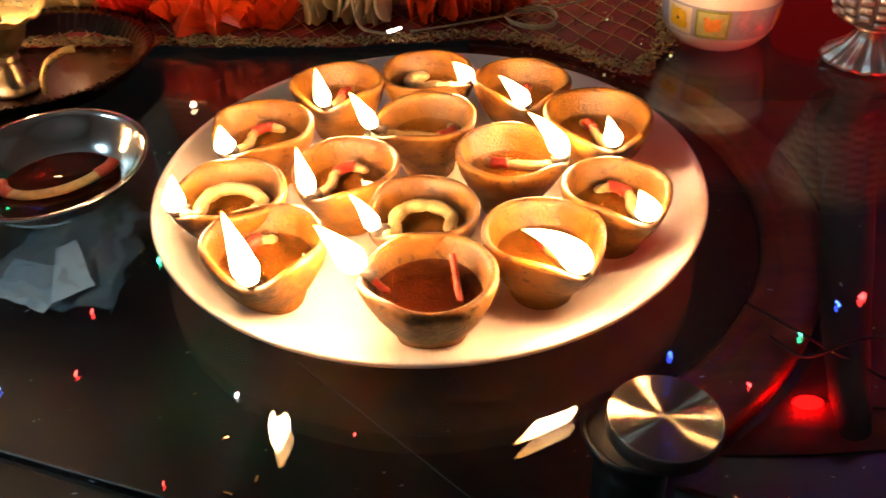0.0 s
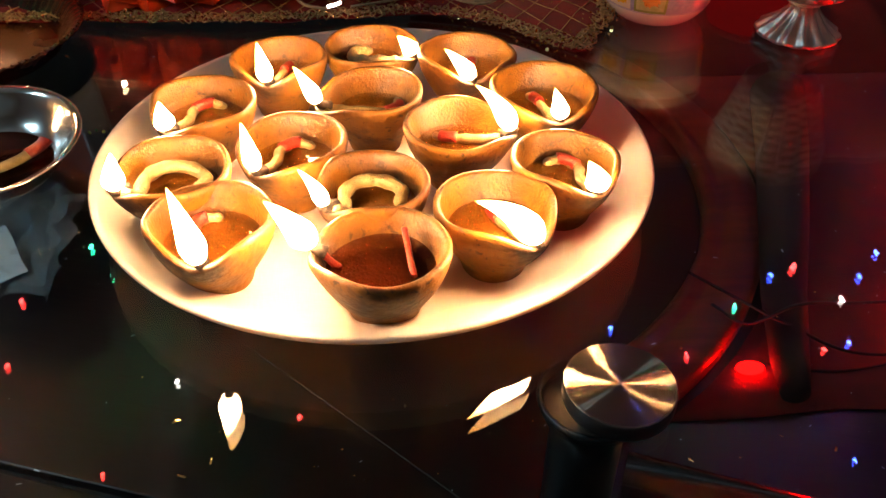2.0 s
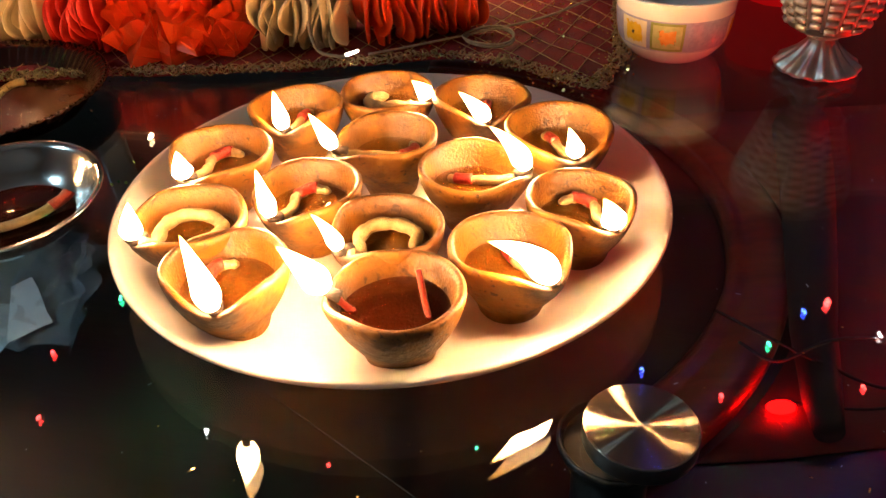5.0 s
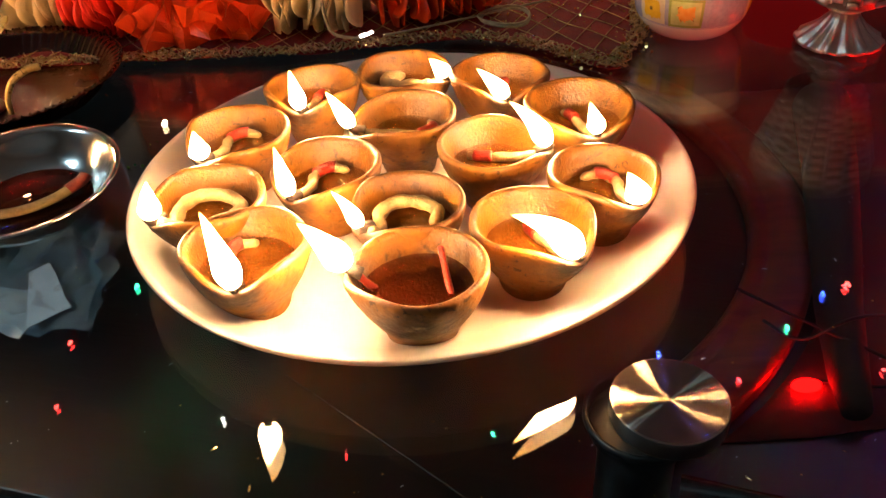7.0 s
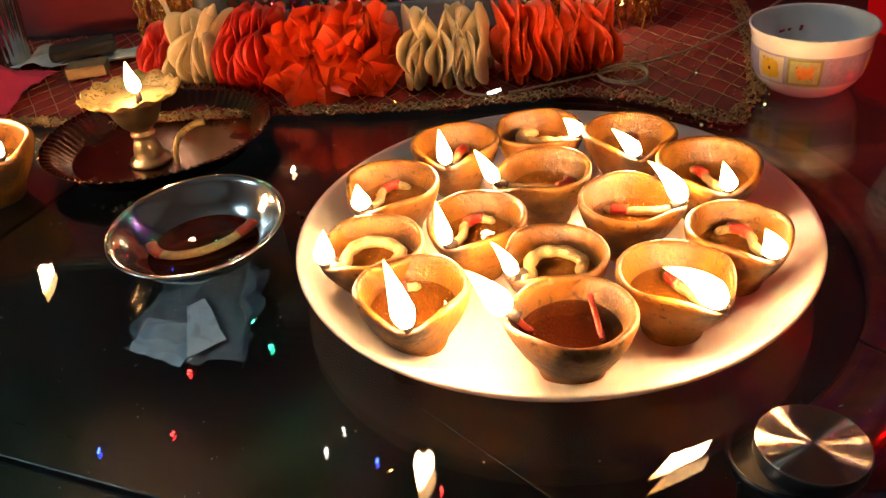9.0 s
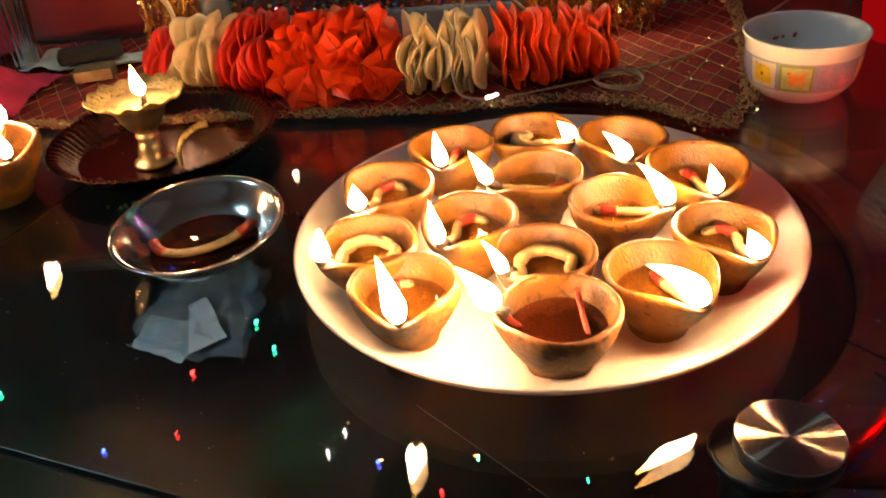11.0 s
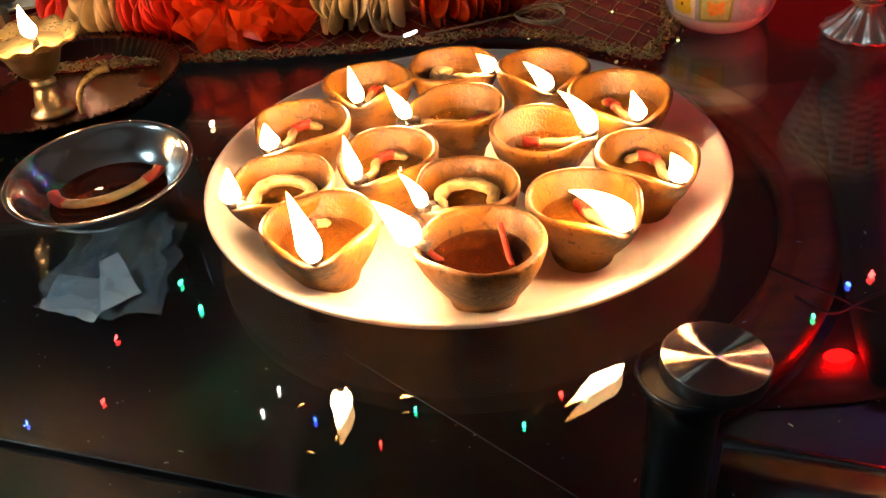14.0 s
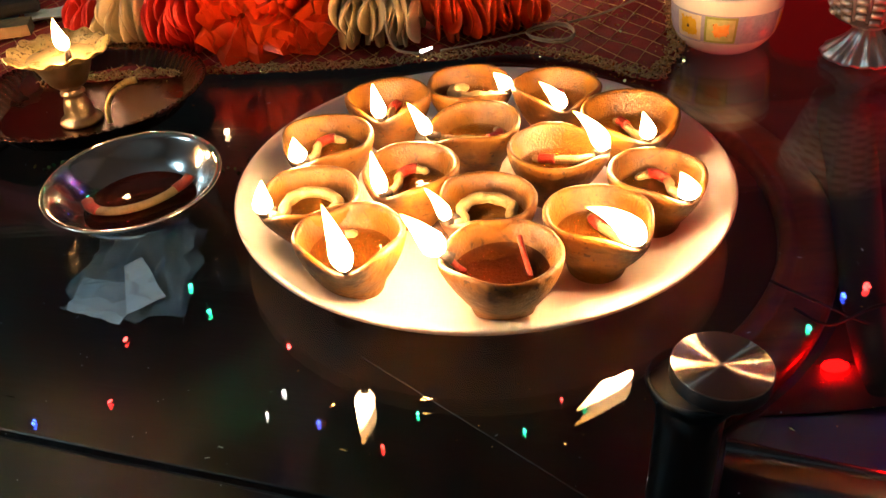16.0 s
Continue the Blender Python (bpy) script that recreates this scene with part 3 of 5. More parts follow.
diya(0.0528, 0.0655, -88, flame=(-0.0159, 0.0017, 0.0175), width=0.0094, wick="thread", seed=12, label=LIT, R=0.0286)
diya(-0.0025, 0.0790, -20, flame=(-0.0094, 0.0011, 0.0109), width=0.0100, wick="loop", seed=13, label=LIT, R=0.0276, beak=0.04)
diya(-0.0550, 0.0660, -97, flame=(-0.0032, 0.0023, 0.0226), width=0.0093, wick="thread", seed=14, label=LIT, R=0.0279)
diya(-0.0895, 0.0165, -118, flame=(-0.0017, 0.0015, 0.0145), width=0.0108, wick="curl", seed=15, label=LIT, R=0.0282)
diya(-0.0010, 0.0230, -159, flame=(-0.0118, 0.0021, 0.0209), width=0.0085, wick="curl", seed=16, label="terracotta oil lamp with a red and cream wick, burning", R=0.0266, beak=0.22)
far = diya(-0.3880, 0.0980, -36, R=0.0390, H=1.28, flame=(-0.0130, 0.0012, 0.0290), width=0.0110, wick="curl", seed=17, z=0.0, oil=0.0260, label="terracotta oil lamp with two burning wicks on the bare glass", group="")
second = part("wick", mesh("wick", *tube(curve_points([(-0.0255, 0.0275, 0.0425), (-0.020, 0.021, 0.038), (-0.012, 0.012, 0.030), (-0.004, 0.010, 0.027)], 6), 0.0026, 10)), COTTON, far, "oily cream cotton wick")
part("flame", mesh("flame", *flame_mesh(Matrix.Rotation(radians(36), 3, "Z") @ Vector((-0.009, 0.001, 0.0270)), 0.0095, random.Random(18))), FLAME, second, "bright yellow flame", Matrix.Translation((-0.0255, 0.0275, 0.0430)))


# ---- steel dish with a spent wick ----
def steel_dish():
    d = thing("steel_dish", at(-0.2080, 0.0115, 0.0018) @ pose(0, 0, 0, 4) @ Matrix.Diagonal((0.975, 0.975, 0.72, 1)), "shallow polished steel dish with a spent wick in oil", "dish")
    prof = [(0, 0.0012), (0.028, 0.0), (0.033, 0.0014), (0.038, 0.0056), (0.0430, 0.0126), (0.0475, 0.0208), (0.0505, 0.0268), (0.0525, 0.0285), (0.0540, 0.0288), (0.0545, 0.0297), (0.0538, 0.0306), (0.0515, 0.0300), (0.0492, 0.0272), (0.0463, 0.0212), (0.0418, 0.0134), (0.0370, 0.0070), (0.0325, 0.0036), (0.0290, 0.0026), (0.0, 0.0026)]
    part("bowl", mesh("bowl", *lathe(prof, 96)), STEEL, d)
    part("oil", mesh("oil", *lathe([(0.0345, 0.0052), (0.0338, 0.0056), (0, 0.0055)], 64)), DARK_OIL, d, "thin pool of dark oil")
    w = part("wick", mesh("wick", *tube(curve_points([(-0.026, -0.010, 0.010), (-0.012, -0.013, 0.0100), (0.004, -0.009, 0.0100), (0.017, 0.000, 0.0105), (0.027, 0.009, 0.0135)], 8), 0.0032, 12)), COTTON, d, "grey-white cotton wick")
    part("thread_end", mesh("thread_end", *tube(curve_points([(0.022, 0.0045, 0.0122), (0.0275, 0.0100, 0.0138), (0.030, 0.0145, 0.0160)], 6), 0.0038, 12)), RED_COTTON, w, "red thread on the wick's end")
    part("thread_end", mesh("thread_end", *tube(curve_points([(-0.022, -0.0118, 0.010), (-0.028, -0.0078, 0.0115), (-0.031, -0.003, 0.0135)], 6), 0.0036, 12)), RED_COTTON, w, "red thread on the wick's end")


steel_dish()


# ---- tray and brass lamp ----
def tray():
    t = thing("tray", at(-0.2870, 0.1650), "round tarnished copper tray with a beaded fluted rim", "tray")
    flute = lambda r, z, a: (r * math.cos(a), r * math.sin(a), z + (0.0006 * math.cos(a * 72) if r > 0.075 else 0))
    part("body", mesh("body", *lathe([(0, 0.0), (0.066, 0.0), (0.070, 0.001), (0.080, 0.013), (0.0865, 0.0165), (0.0875, 0.0172), (0.0868, 0.0180), (0.0790, 0.0148), (0.0685, 0.0030), (0.066, 0.0022), (0, 0.0022)], 288, flute)), COPPER, t)
    bead = lathe([(0, -0.0009), (0.0007, -0.0005), (0.0009, 0), (0.0007, 0.0005), (0, 0.0009)], 8)
    pieces = []
    for k in range(110):
        a = 2 * math.pi * k / 110
        pieces.append(([v + Vector((0.0858 * math.cos(a), 0.0858 * math.sin(a), 0.0184)) for v in bead[0]], bead[1]))
    part("beading", mesh("beading", *join(*pieces)), COPPER, t, "row of tiny beads")


tray()


def brass_lamp():
    x, y = -0.2880, 0.1400
    d = thing("brass_lamp", at(x, y, 0.0024), "small footed brass oil lamp burning in the tray", "oil lamp")
    foot = lathe([(0, 0), (0.0150, 0), (0.0155, 0.0012), (0.0146, 0.0030), (0.0120, 0.0042), (0.0108, 0.0060), (0.0098, 0.0120), (0.0078, 0.0185), (0.0066, 0.0205), (0.0086, 0.0220), (0.0088, 0.0236), (0.0066, 0.0250), (0.0080, 0.0270)], 48)
    part("foot", mesh("foot", *foot), BRASS, d)
    cup = lathe([(0.0, 0.0262), (0.0080, 0.0266), (0.0128, 0.0310), (0.0165, 0.0375), (0.0185, 0.0430), (0.0215, 0.0475), (0.0265, 0.0515)], 48)
    part("cup", mesh("cup", *cup), BRASS, d)

    def petal(r, z, a):
        g = max(0, (r - 0.022) / 0.013)
        s = 1 + 0.05 * g * abs(math.cos(a * 7)) + 0.02 * g * math.cos(3 * a + 1)
        return (r * s * math.cos(a), r * s * math.sin(a), z + 0.0016 * g * math.cos(a * 14) + 0.0008 * g * math.sin(5 * a))

    part("rim", mesh("rim", *lathe([(0.0262, 0.0505), (0.0300, 0.0535), (0.0335, 0.0552), (0.0345, 0.0560), (0.0333, 0.0566), (0.0295, 0.0549), (0.0255, 0.0520), (0.0200, 0.0470), (0.0120, 0.0435), (0, 0.0425)], 112, petal)), BRASS_LIGHT, d, "scalloped pierced brass rim")
    part("ghee", mesh("ghee", *lathe([(0.0235, 0.0503), (0.0228, 0.0507), (0, 0.0506)], 40)), WAX, d, "pale melted ghee")
    w = part("wick", mesh("wick", *tube([(0.010, -0.011, 0.0505), (0.011, -0.0115, 0.055), (0.0112, -0.0115, 0.0600)], lambda t: 0.0026 - 0.0008 * t, 10)), CHAR, d, "charred upright wick")
    part("flame", mesh("flame", *flame_mesh((-0.003, 0.001, 0.0225), 0.0090, random.Random(31))), FLAME, w, "bright yellow flame", Matrix.Translation((0.0112, -0.0115, 0.0585)))
    # a bent brass strip on the tray
    strip = single("brass_hook", mesh("brass_hook", *tube(curve_points([(0, 0, 0.0016), (0.001, 0.001, 0.012), (0.006, 0.004, 0.022), (0.016, 0.008, 0.028), (0.024, 0.010, 0.029)], 8), lambda t: 0.0019 + 0.0006 * t, 8)), BRASS_LIGHT, at(-0.2640, 0.1300, 0.0022), "curved brass hook leaning beside the lamp's foot", "hook")


brass_lamp()


# ---- pleated garland ----
def petal_sheet(length, width, fold, rnd, curl=0.3, strip=False):
    """One pleat of ribbon: pinched at its root, rounded at its free end, curved like a loop."""
    verts, faces = [], []
    n, m = 9, 7
    cup = rnd.uniform(-curl, curl)
    wave = rnd.uniform(0, 6)
    for i in range(n):
        t = i / (n - 1)
        w = width * (0.22 + 0.78 * min(1, t * 1.5) ** 0.8) * (1 if t < 0.6 else math.sqrt(max(0.06, 1 - ((t - 0.6) / 0.42) ** 2)))
        if strip:
            w = width * (0.62 + 0.38 * t) * (1 if t < 0.9 else 0.86)
        for j in range(m):
            q = j / (m - 1) * 2 - 1
            bend = fold * q * q * w * 0.8 + 0.05 * w * math.sin(3 * q + wave) + cup * length * t * t * 0.5
            verts.append(Vector((q * w * 0.5, bend, length * t)))
    for i in range(n - 1):
        for j in range(m - 1):
            faces.append((i * m + j, i * m + j + 1, (i + 1) * m + j + 1, (i + 1) * m + j))
    return verts, faces


def ruffle(name, start, end, r0, r1, count, material, seed, label, parent, spread=0.2, wide=(0.75, 1.05), curl=0.3, step=44, strip=False):
    """Pleats stacked along a string from start to end, standing out all round it."""
    rnd = random.Random(seed)
    a, b = Vector(start), Vector(end)
    axis = (b - a).normalized()
    up = Vector((0, 0, 1))
    out = axis.cross(up).normalized()
    pieces = []
    for k in range(count):
        t = (k + 0.5) / count
        c = a.lerp(b, t)
        for phi in range(-50, 236, step):
            ph = radians(phi + rnd.uniform(-13, 13))
            r = (r0 + (r1 - r0) * t) * rnd.uniform(0.84, 1.07)
            radial = out * math.cos(ph) + up * math.sin(ph)
            tang = axis.cross(radial).normalized()
            lean = axis * rnd.uniform(-spread, spread) + tang * rnd.uniform(-0.16, 0.16)
            zax = (radial + lean).normalized()
            xax = (tang - zax * tang.dot(zax)).normalized()
            yax = zax.cross(xax)
            M = Matrix((xax, yax, zax)).transposed()
            v, f = petal_sheet(r, r * rnd.uniform(*wide), rnd.uniform(0.10, 0.38) * rnd.choice((-1, 1)), rnd, curl, strip)
            v = [c + M @ q for q in v]
            v = [Vector((q.x, q.y, max(q.z, 0.0035 + 0.002 * rnd.random()))) for q in v]
            pieces.append((v, f))
    core = part(name, mesh(name, *tube([a, a.lerp(b, 0.5), b], 0.0045, 8)), material, parent, label)
    for v, f in pieces:
        part("pleat", mesh("pleat", v, f), material, core)
    return core


def accordion(name, start, end, r0, r1, count, material, seed, label, parent, thick=0.85):
    """A ribbon folded to and fro round a string: tight loops side by side, each a fold swept round it."""
    rnd = random.Random(seed)
    a, b = Vector(start), Vector(end)
    axis = (b - a).normalized()
    up = Vector((0, 0, 1))
    out = axis.cross(up).normalized()
    core = part(name, mesh(name, *tube([a, a.lerp(b, 0.5), b], 0.0045, 8)), material, parent, label)
    gap = (b - a).length / count
    turns = 44
    for k in range(count):
        t = (k + 0.5) / count
        c = a.lerp(b, t)
        r = (r0 + (r1 - r0) * t) * rnd.uniform(0.90, 1.05)
        w = gap * thick * rnd.uniform(0.7, 1.2)
        lean, twist, p1, p2 = rnd.uniform(-0.30, 0.30), rnd.uniform(-0.35, 0.35), rnd.uniform(0, 6), rnd.uniform(0, 6)
        verts, faces = [], []
        section = [(-0.20, 0.12), (-0.42, 0.50), (-0.34, 0.86), (-0.10, 0.99), (0.06, 1.0), (0.30, 0.88), (0.40, 0.52), (0.20, 0.12)]
        side = rnd.choice((-1, 1))
        for i in range(turns + 1):
            ph = radians(-52 + 288 * i / turns)
            lobe = 0.5 + 0.5 * math.cos(4 * (ph - 0.12 - 0.35 * math.sin(p1)))
            reach = r * (0.70 + 0.36 * lobe ** 0.8 + 0.03 * math.sin(5 * ph + p2))
            sway = w * side * (1.6 * (lobe - 0.5) + 0.5 * math.sin(3 * ph + p1)) + r * (lean * math.cos(ph) * 0.6 + twist * 0.35)
            for ax, ra in section:
                q = c + (out * math.cos(ph) + up * math.sin(ph)) * (reach * ra) + axis * (ax * w + sway * ra * ra)
                verts.append(Vector((q.x, q.y, max(q.z, 0.0035 + 0.0015 * rnd.random()))))
        n = len(section)
        for i in range(turns):
            faces += [(i * n + j, (i + 1) * n + j, (i + 1) * n + j + 1, i * n + j + 1) for j in range(n - 1)]
        part("pleat", mesh("pleat", verts, faces), material, core)
    return core


def rosette(centre, face, r, folds, material, seed, parent, label):
    """An accordion fan opened to a full round, facing the way it is told."""
    rnd = random.Random(seed)
    verts, faces = [], []
    rings = 6
    n = folds * 2
    for i in range(rings):
        t = i / (rings - 1)
        for k in range(n):
            a = 2 * math.pi * (k + rnd.uniform(-0.18, 0.18)) / n
            rr = r * (0.06 + 0.94 * t) * (1 + (0.10 * rnd.uniform(-1, 1) if i == rings - 1 else 0))
            z = (0.26 * r * t * (1 if k % 2 else -1)) * rnd.uniform(0.7, 1.2) + 0.10 * r * (1 - t) + 0.10 * r * math.sin(3 * a + seed) * t
            verts.append(Vector((rr * math.cos(a), rr * math.sin(a), z)))
    for i in range(rings - 1):
        for k in range(n):
            j = (k + 1) % n
            faces.append((i * n + k, i * n + j, (i + 1) * n + j, (i + 1) * n + k))
    M = Vector(face).to_track_quat("Z", "Y").to_matrix()
    verts = [Vector(centre) + M @ v for v in verts]
    verts = [Vector((v.x, v.y, max(v.z, 0.003))) for v in verts]
    return part("rosette", mesh("rosette", verts, faces, smooth=False), material, parent, label)


garland = thing("garland", at(0, 0, 0.002), "ruffled red and cream satin ribbon garland lying on the cloth", "garland")
accordion("red_ruffle", (-0.338, 0.312, 0.024), (-0.306, 0.300, 0.025), 0.030, 0.034, 7, RED_PAPER, 41, "pleated red ribbon", garland)
accordion("cream_ruffle", (-0.302, 0.298, 0.027), (-0.262, 0.286, 0.027), 0.038, 0.039, 7, CREAM_PAPER, 42, "looped cream ribbon", garland, 0.95)
accordion("red_ruffle", (-0.256, 0.285, 0.027), (-0.216, 0.276, 0.028), 0.040, 0.041, 10, RED_PAPER, 43, "pleated red ribbon", garland)
ruffle("orange_ruffle", (-0.208, 0.276, 0.029), (-0.120, 0.262, 0.029), 0.040, 0.042, 11, ORANGE_PAPER, 44, "pleated orange-red ribbon", garland, 0.4, wide=(0.6, 0.95), strip=True)
rosette((-0.178, 0.244, 0.034), (-0.10, -0.80, 0.45), 0.043, 8, ORANGE_PAPER, 45, garland, "large orange-red fan-folded rosette")
rosette((-0.138, 0.246, 0.030), (0.35, -0.75, 0.40), 0.038, 7, ORANGE_PAPER, 48, garland, "orange-red fan-folded rosette")
accordion("cream_ruffle", (-0.106, 0.262, 0.025), (-0.034, 0.256, 0.025), 0.038, 0.039, 12, CREAM_PAPER, 46, "looped cream ribbon", garland, 0.95)
accordion("red_ruffle", (-0.026, 0.258, 0.027), (0.066, 0.276, 0.022), 0.041, 0.032, 17, ORANGE_PAPER, 47, "pleated orange-red ribbon", garland)

# ---- cloth, net and lace ----
EDGE = [(-0.80, 0.235), (-0.45, 0.222), (-0.38, 0.212), (-0.218, 0.2090), (-0.102, 0.2015), (-0.02, 0.206), (0.035, 0.2100), (0.085, 0.188), (0.133, 0.1430), (0.148, 0.160), (0.167, 0.196), (0.182, 0.264), (0.20, 0.36), (0.21, 0.45)]
edge_line = [Vector((p.x, p.y)) for p in curve_points([(x, y, 0) for x, y in EDGE], 8)]


def front_y(x):
    """The cloth's front border at x, or its back where the cloth has ended."""
    best = 0.45
    for p, q in zip(edge_line, edge_line[1:]):
        if (p.x - x) * (q.x - x) <= 0 and abs(p.x - q.x) > 1e-6:
            best = min(best, p.y + (q.y - p.y) * (x - p.x) / (q.x - p.x))
    return best


def cloth_z(x, y):
    return 0.0022 + 0.0016 * (1 + noise.noise(Vector((x * 22, y * 22, 1)))) + 0.0008 * math.sin(x * 90 + 6 * noise.noise(Vector((x * 9, y * 9, 4))))


verts, faces = [], []
cols, rows_n = 150, 34
for i in range(cols + 1):
    x = -0.80 + 1.008 * i / cols
    y0 = front_y(x)
    for j in range(rows_n + 1):
        y = y0 + (0.452 - y0) * j / rows_n
        verts.append((x, y, cloth_z(x, y)))
for i in range(cols):
    for j in range(rows_n):
        a = i * (rows_n + 1) + j
        faces.append((a, a + rows_n + 1, a + rows_n + 2, a + 1))
cloth = thing("altar_cloth", at(0, 0), "maroon cloth under a gold net with a gold lace border", "cloth")
sheet = part("sheet", mesh("sheet", verts, faces), CLOTH, cloth, "maroon woven cloth")
solid = sheet.modifiers.new("thickness", "SOLIDIFY")
solid.thickness, solid.offset = 0.0012, -1

pieces = []
for sgn in (-1, 1):
    for k in range(-70, 70):
        pts = []
        for i in range(0, 60):
            y = 0.14 + 0.31 * i / 59
            x = k * 0.0215 + sgn * (y - 0.14) * 0.62 + 0.0012 * noise.noise(Vector((k, y * 30, sgn)))
            if -0.78 < x < 0.205 and y > front_y(x) + 0.002:
                pts.append((x, y, cloth_z(x, y) + 0.0007))
            elif len(pts) > 2:
                pieces.append(tube(pts, 0.00042, 4))
                pts = []
        if len(pts) > 2:
            pieces.append(tube(pts, 0.00042, 4))
tagged(part("net", mesh("net", *join(*pieces)), GOLD_DULL, cloth, "gold thread net"), kind="stuff")

rnd = random.Random(77)
pieces = []
for p, q in zip(edge_line, edge_line[1:]):
    d = q - p
    for k in range(max(1, int(d.length / 0.0035))):
        c = p + d * (k / max(1, int(d.length / 0.0035)))
        nrm = Vector((-d.y, d.x)).normalized()
        for row, size in ((-0.0025, 0.0030), (0.002, 0.0034), (0.006, 0.0030)):
            o = c + nrm * (row + rnd.uniform(-0.0012, 0.0012))
            tilt = Euler((rnd.uniform(-0.7, 0.7), rnd.uniform(-0.7, 0.7), rnd.uniform(0, 6))).to_matrix()
            r = size * rnd.uniform(0.7, 1.2)
            loop = [Vector((o.x, o.y, 0.0052 + rnd.uniform(0, 0.0022))) + tilt @ Vector((r * math.cos(a), 0.75 * r * math.sin(a), 0)) for a in [2 * math.pi * s / 9 for s in range(9)]]
            loop = [Vector((v.x, v.y, max(0.0008, v.z))) for v in loop]
            pieces.append(tube(loop, 0.00055, 4, True))
tagged(part("lace", mesh("lace", *join(*pieces)), LACE, cloth, "looped gold lace border"), kind="stuff")


def glitter(centre_line, spread, count, size, material, parent, name, label, seed, low=0.0):
    """Loose sequins scattered along a line."""
    rnd = random.Random(seed)
    pts = [Vector(p) for p in centre_line]
    pieces = []
    for _ in range(count):
        i = rnd.randrange(len(pts) - 1)
        c = pts[i].lerp(pts[i + 1], rnd.random()) + Vector([rnd.gauss(0, s) for s in spread])
        c.z = max(c.z, low + size)
        e = Euler((rnd.uniform(-1.2, 1.2), rnd.uniform(-1.2, 1.2), rnd.uniform(0, 6))).to_matrix()
        s = size * rnd.uniform(0.6, 1.3)
        top = [c + e @ Vector((s * math.cos(a), s * math.sin(a), 0.0002)) for a in [math.pi * k / 3 for k in range(6)]]
        bot = [c + e @ Vector((s * math.cos(a), s * math.sin(a), -0.0002)) for a in [math.pi * k / 3 for k in range(6)]]
        pieces.append((top + bot, [tuple(range(6)), tuple(range(11, 5, -1))] + [(k, k + 6, (k + 1) % 6 + 6, (k + 1) % 6) for k in range(6)]))
    v, f = join(*pieces)
    if parent:
        return tagged(part(name, mesh(name, v, f, False), material, parent, label), kind="stuff")
    return single(name, mesh(name, v, f, False), material, Matrix.Translation((0, 0, TOP)), label, "sequins", kind="stuff")


glitter([(0.10, 0.172, 0.004), (0.133, 0.145, 0.006), (0.165, 0.196, 0.006), (0.182, 0.264, 0.006)], (0.008, 0.008, 0.003), 150, 0.0012, GOLD, cloth, "sequin_trim", "loose gold sequins on the corner of the lace", 81, 0.001)
glitter([(-0.165, 0.062, 0.001), (-0.150, 0.050, 0.001), (-0.140, 0.056, 0.002), (-0.16, 0.075, 0.001)], (0.006, 0.006, 0.001), 26, 0.0013, GREEN_SEQUIN, None, "sequin_scatter", "green and gold sequins fallen on the glass", 82, -0.0004)
glitter([(-0.290, 0.072, 0.001), (-0.255, 0.070, 0.001), (-0.235, 0.076, 0.001)], (0.006, 0.004, 0.001), 60, 0.0014, GREEN_SEQUIN, None, "sequin_scatter", "green sequins fallen on the glass before the tray", 83, -0.0004)


# ---- printed bowl ----
def bowl_radius(z):
    prof = [(0.0, 0.026), (0.003, 0.0305), (0.008, 0.0355), (0.014, 0.0388), (0.022, 0.0408), (0.034, 0.0420), (0.042, 0.0428), (0.048, 0.0455)]
    for (z0, r0), (z1, r1) in zip(prof, prof[1:]):
        if z <= z1:
            return r0 + (r1 - r0) * (z - z0) / (z1 - z0)
    return prof[-1][1]


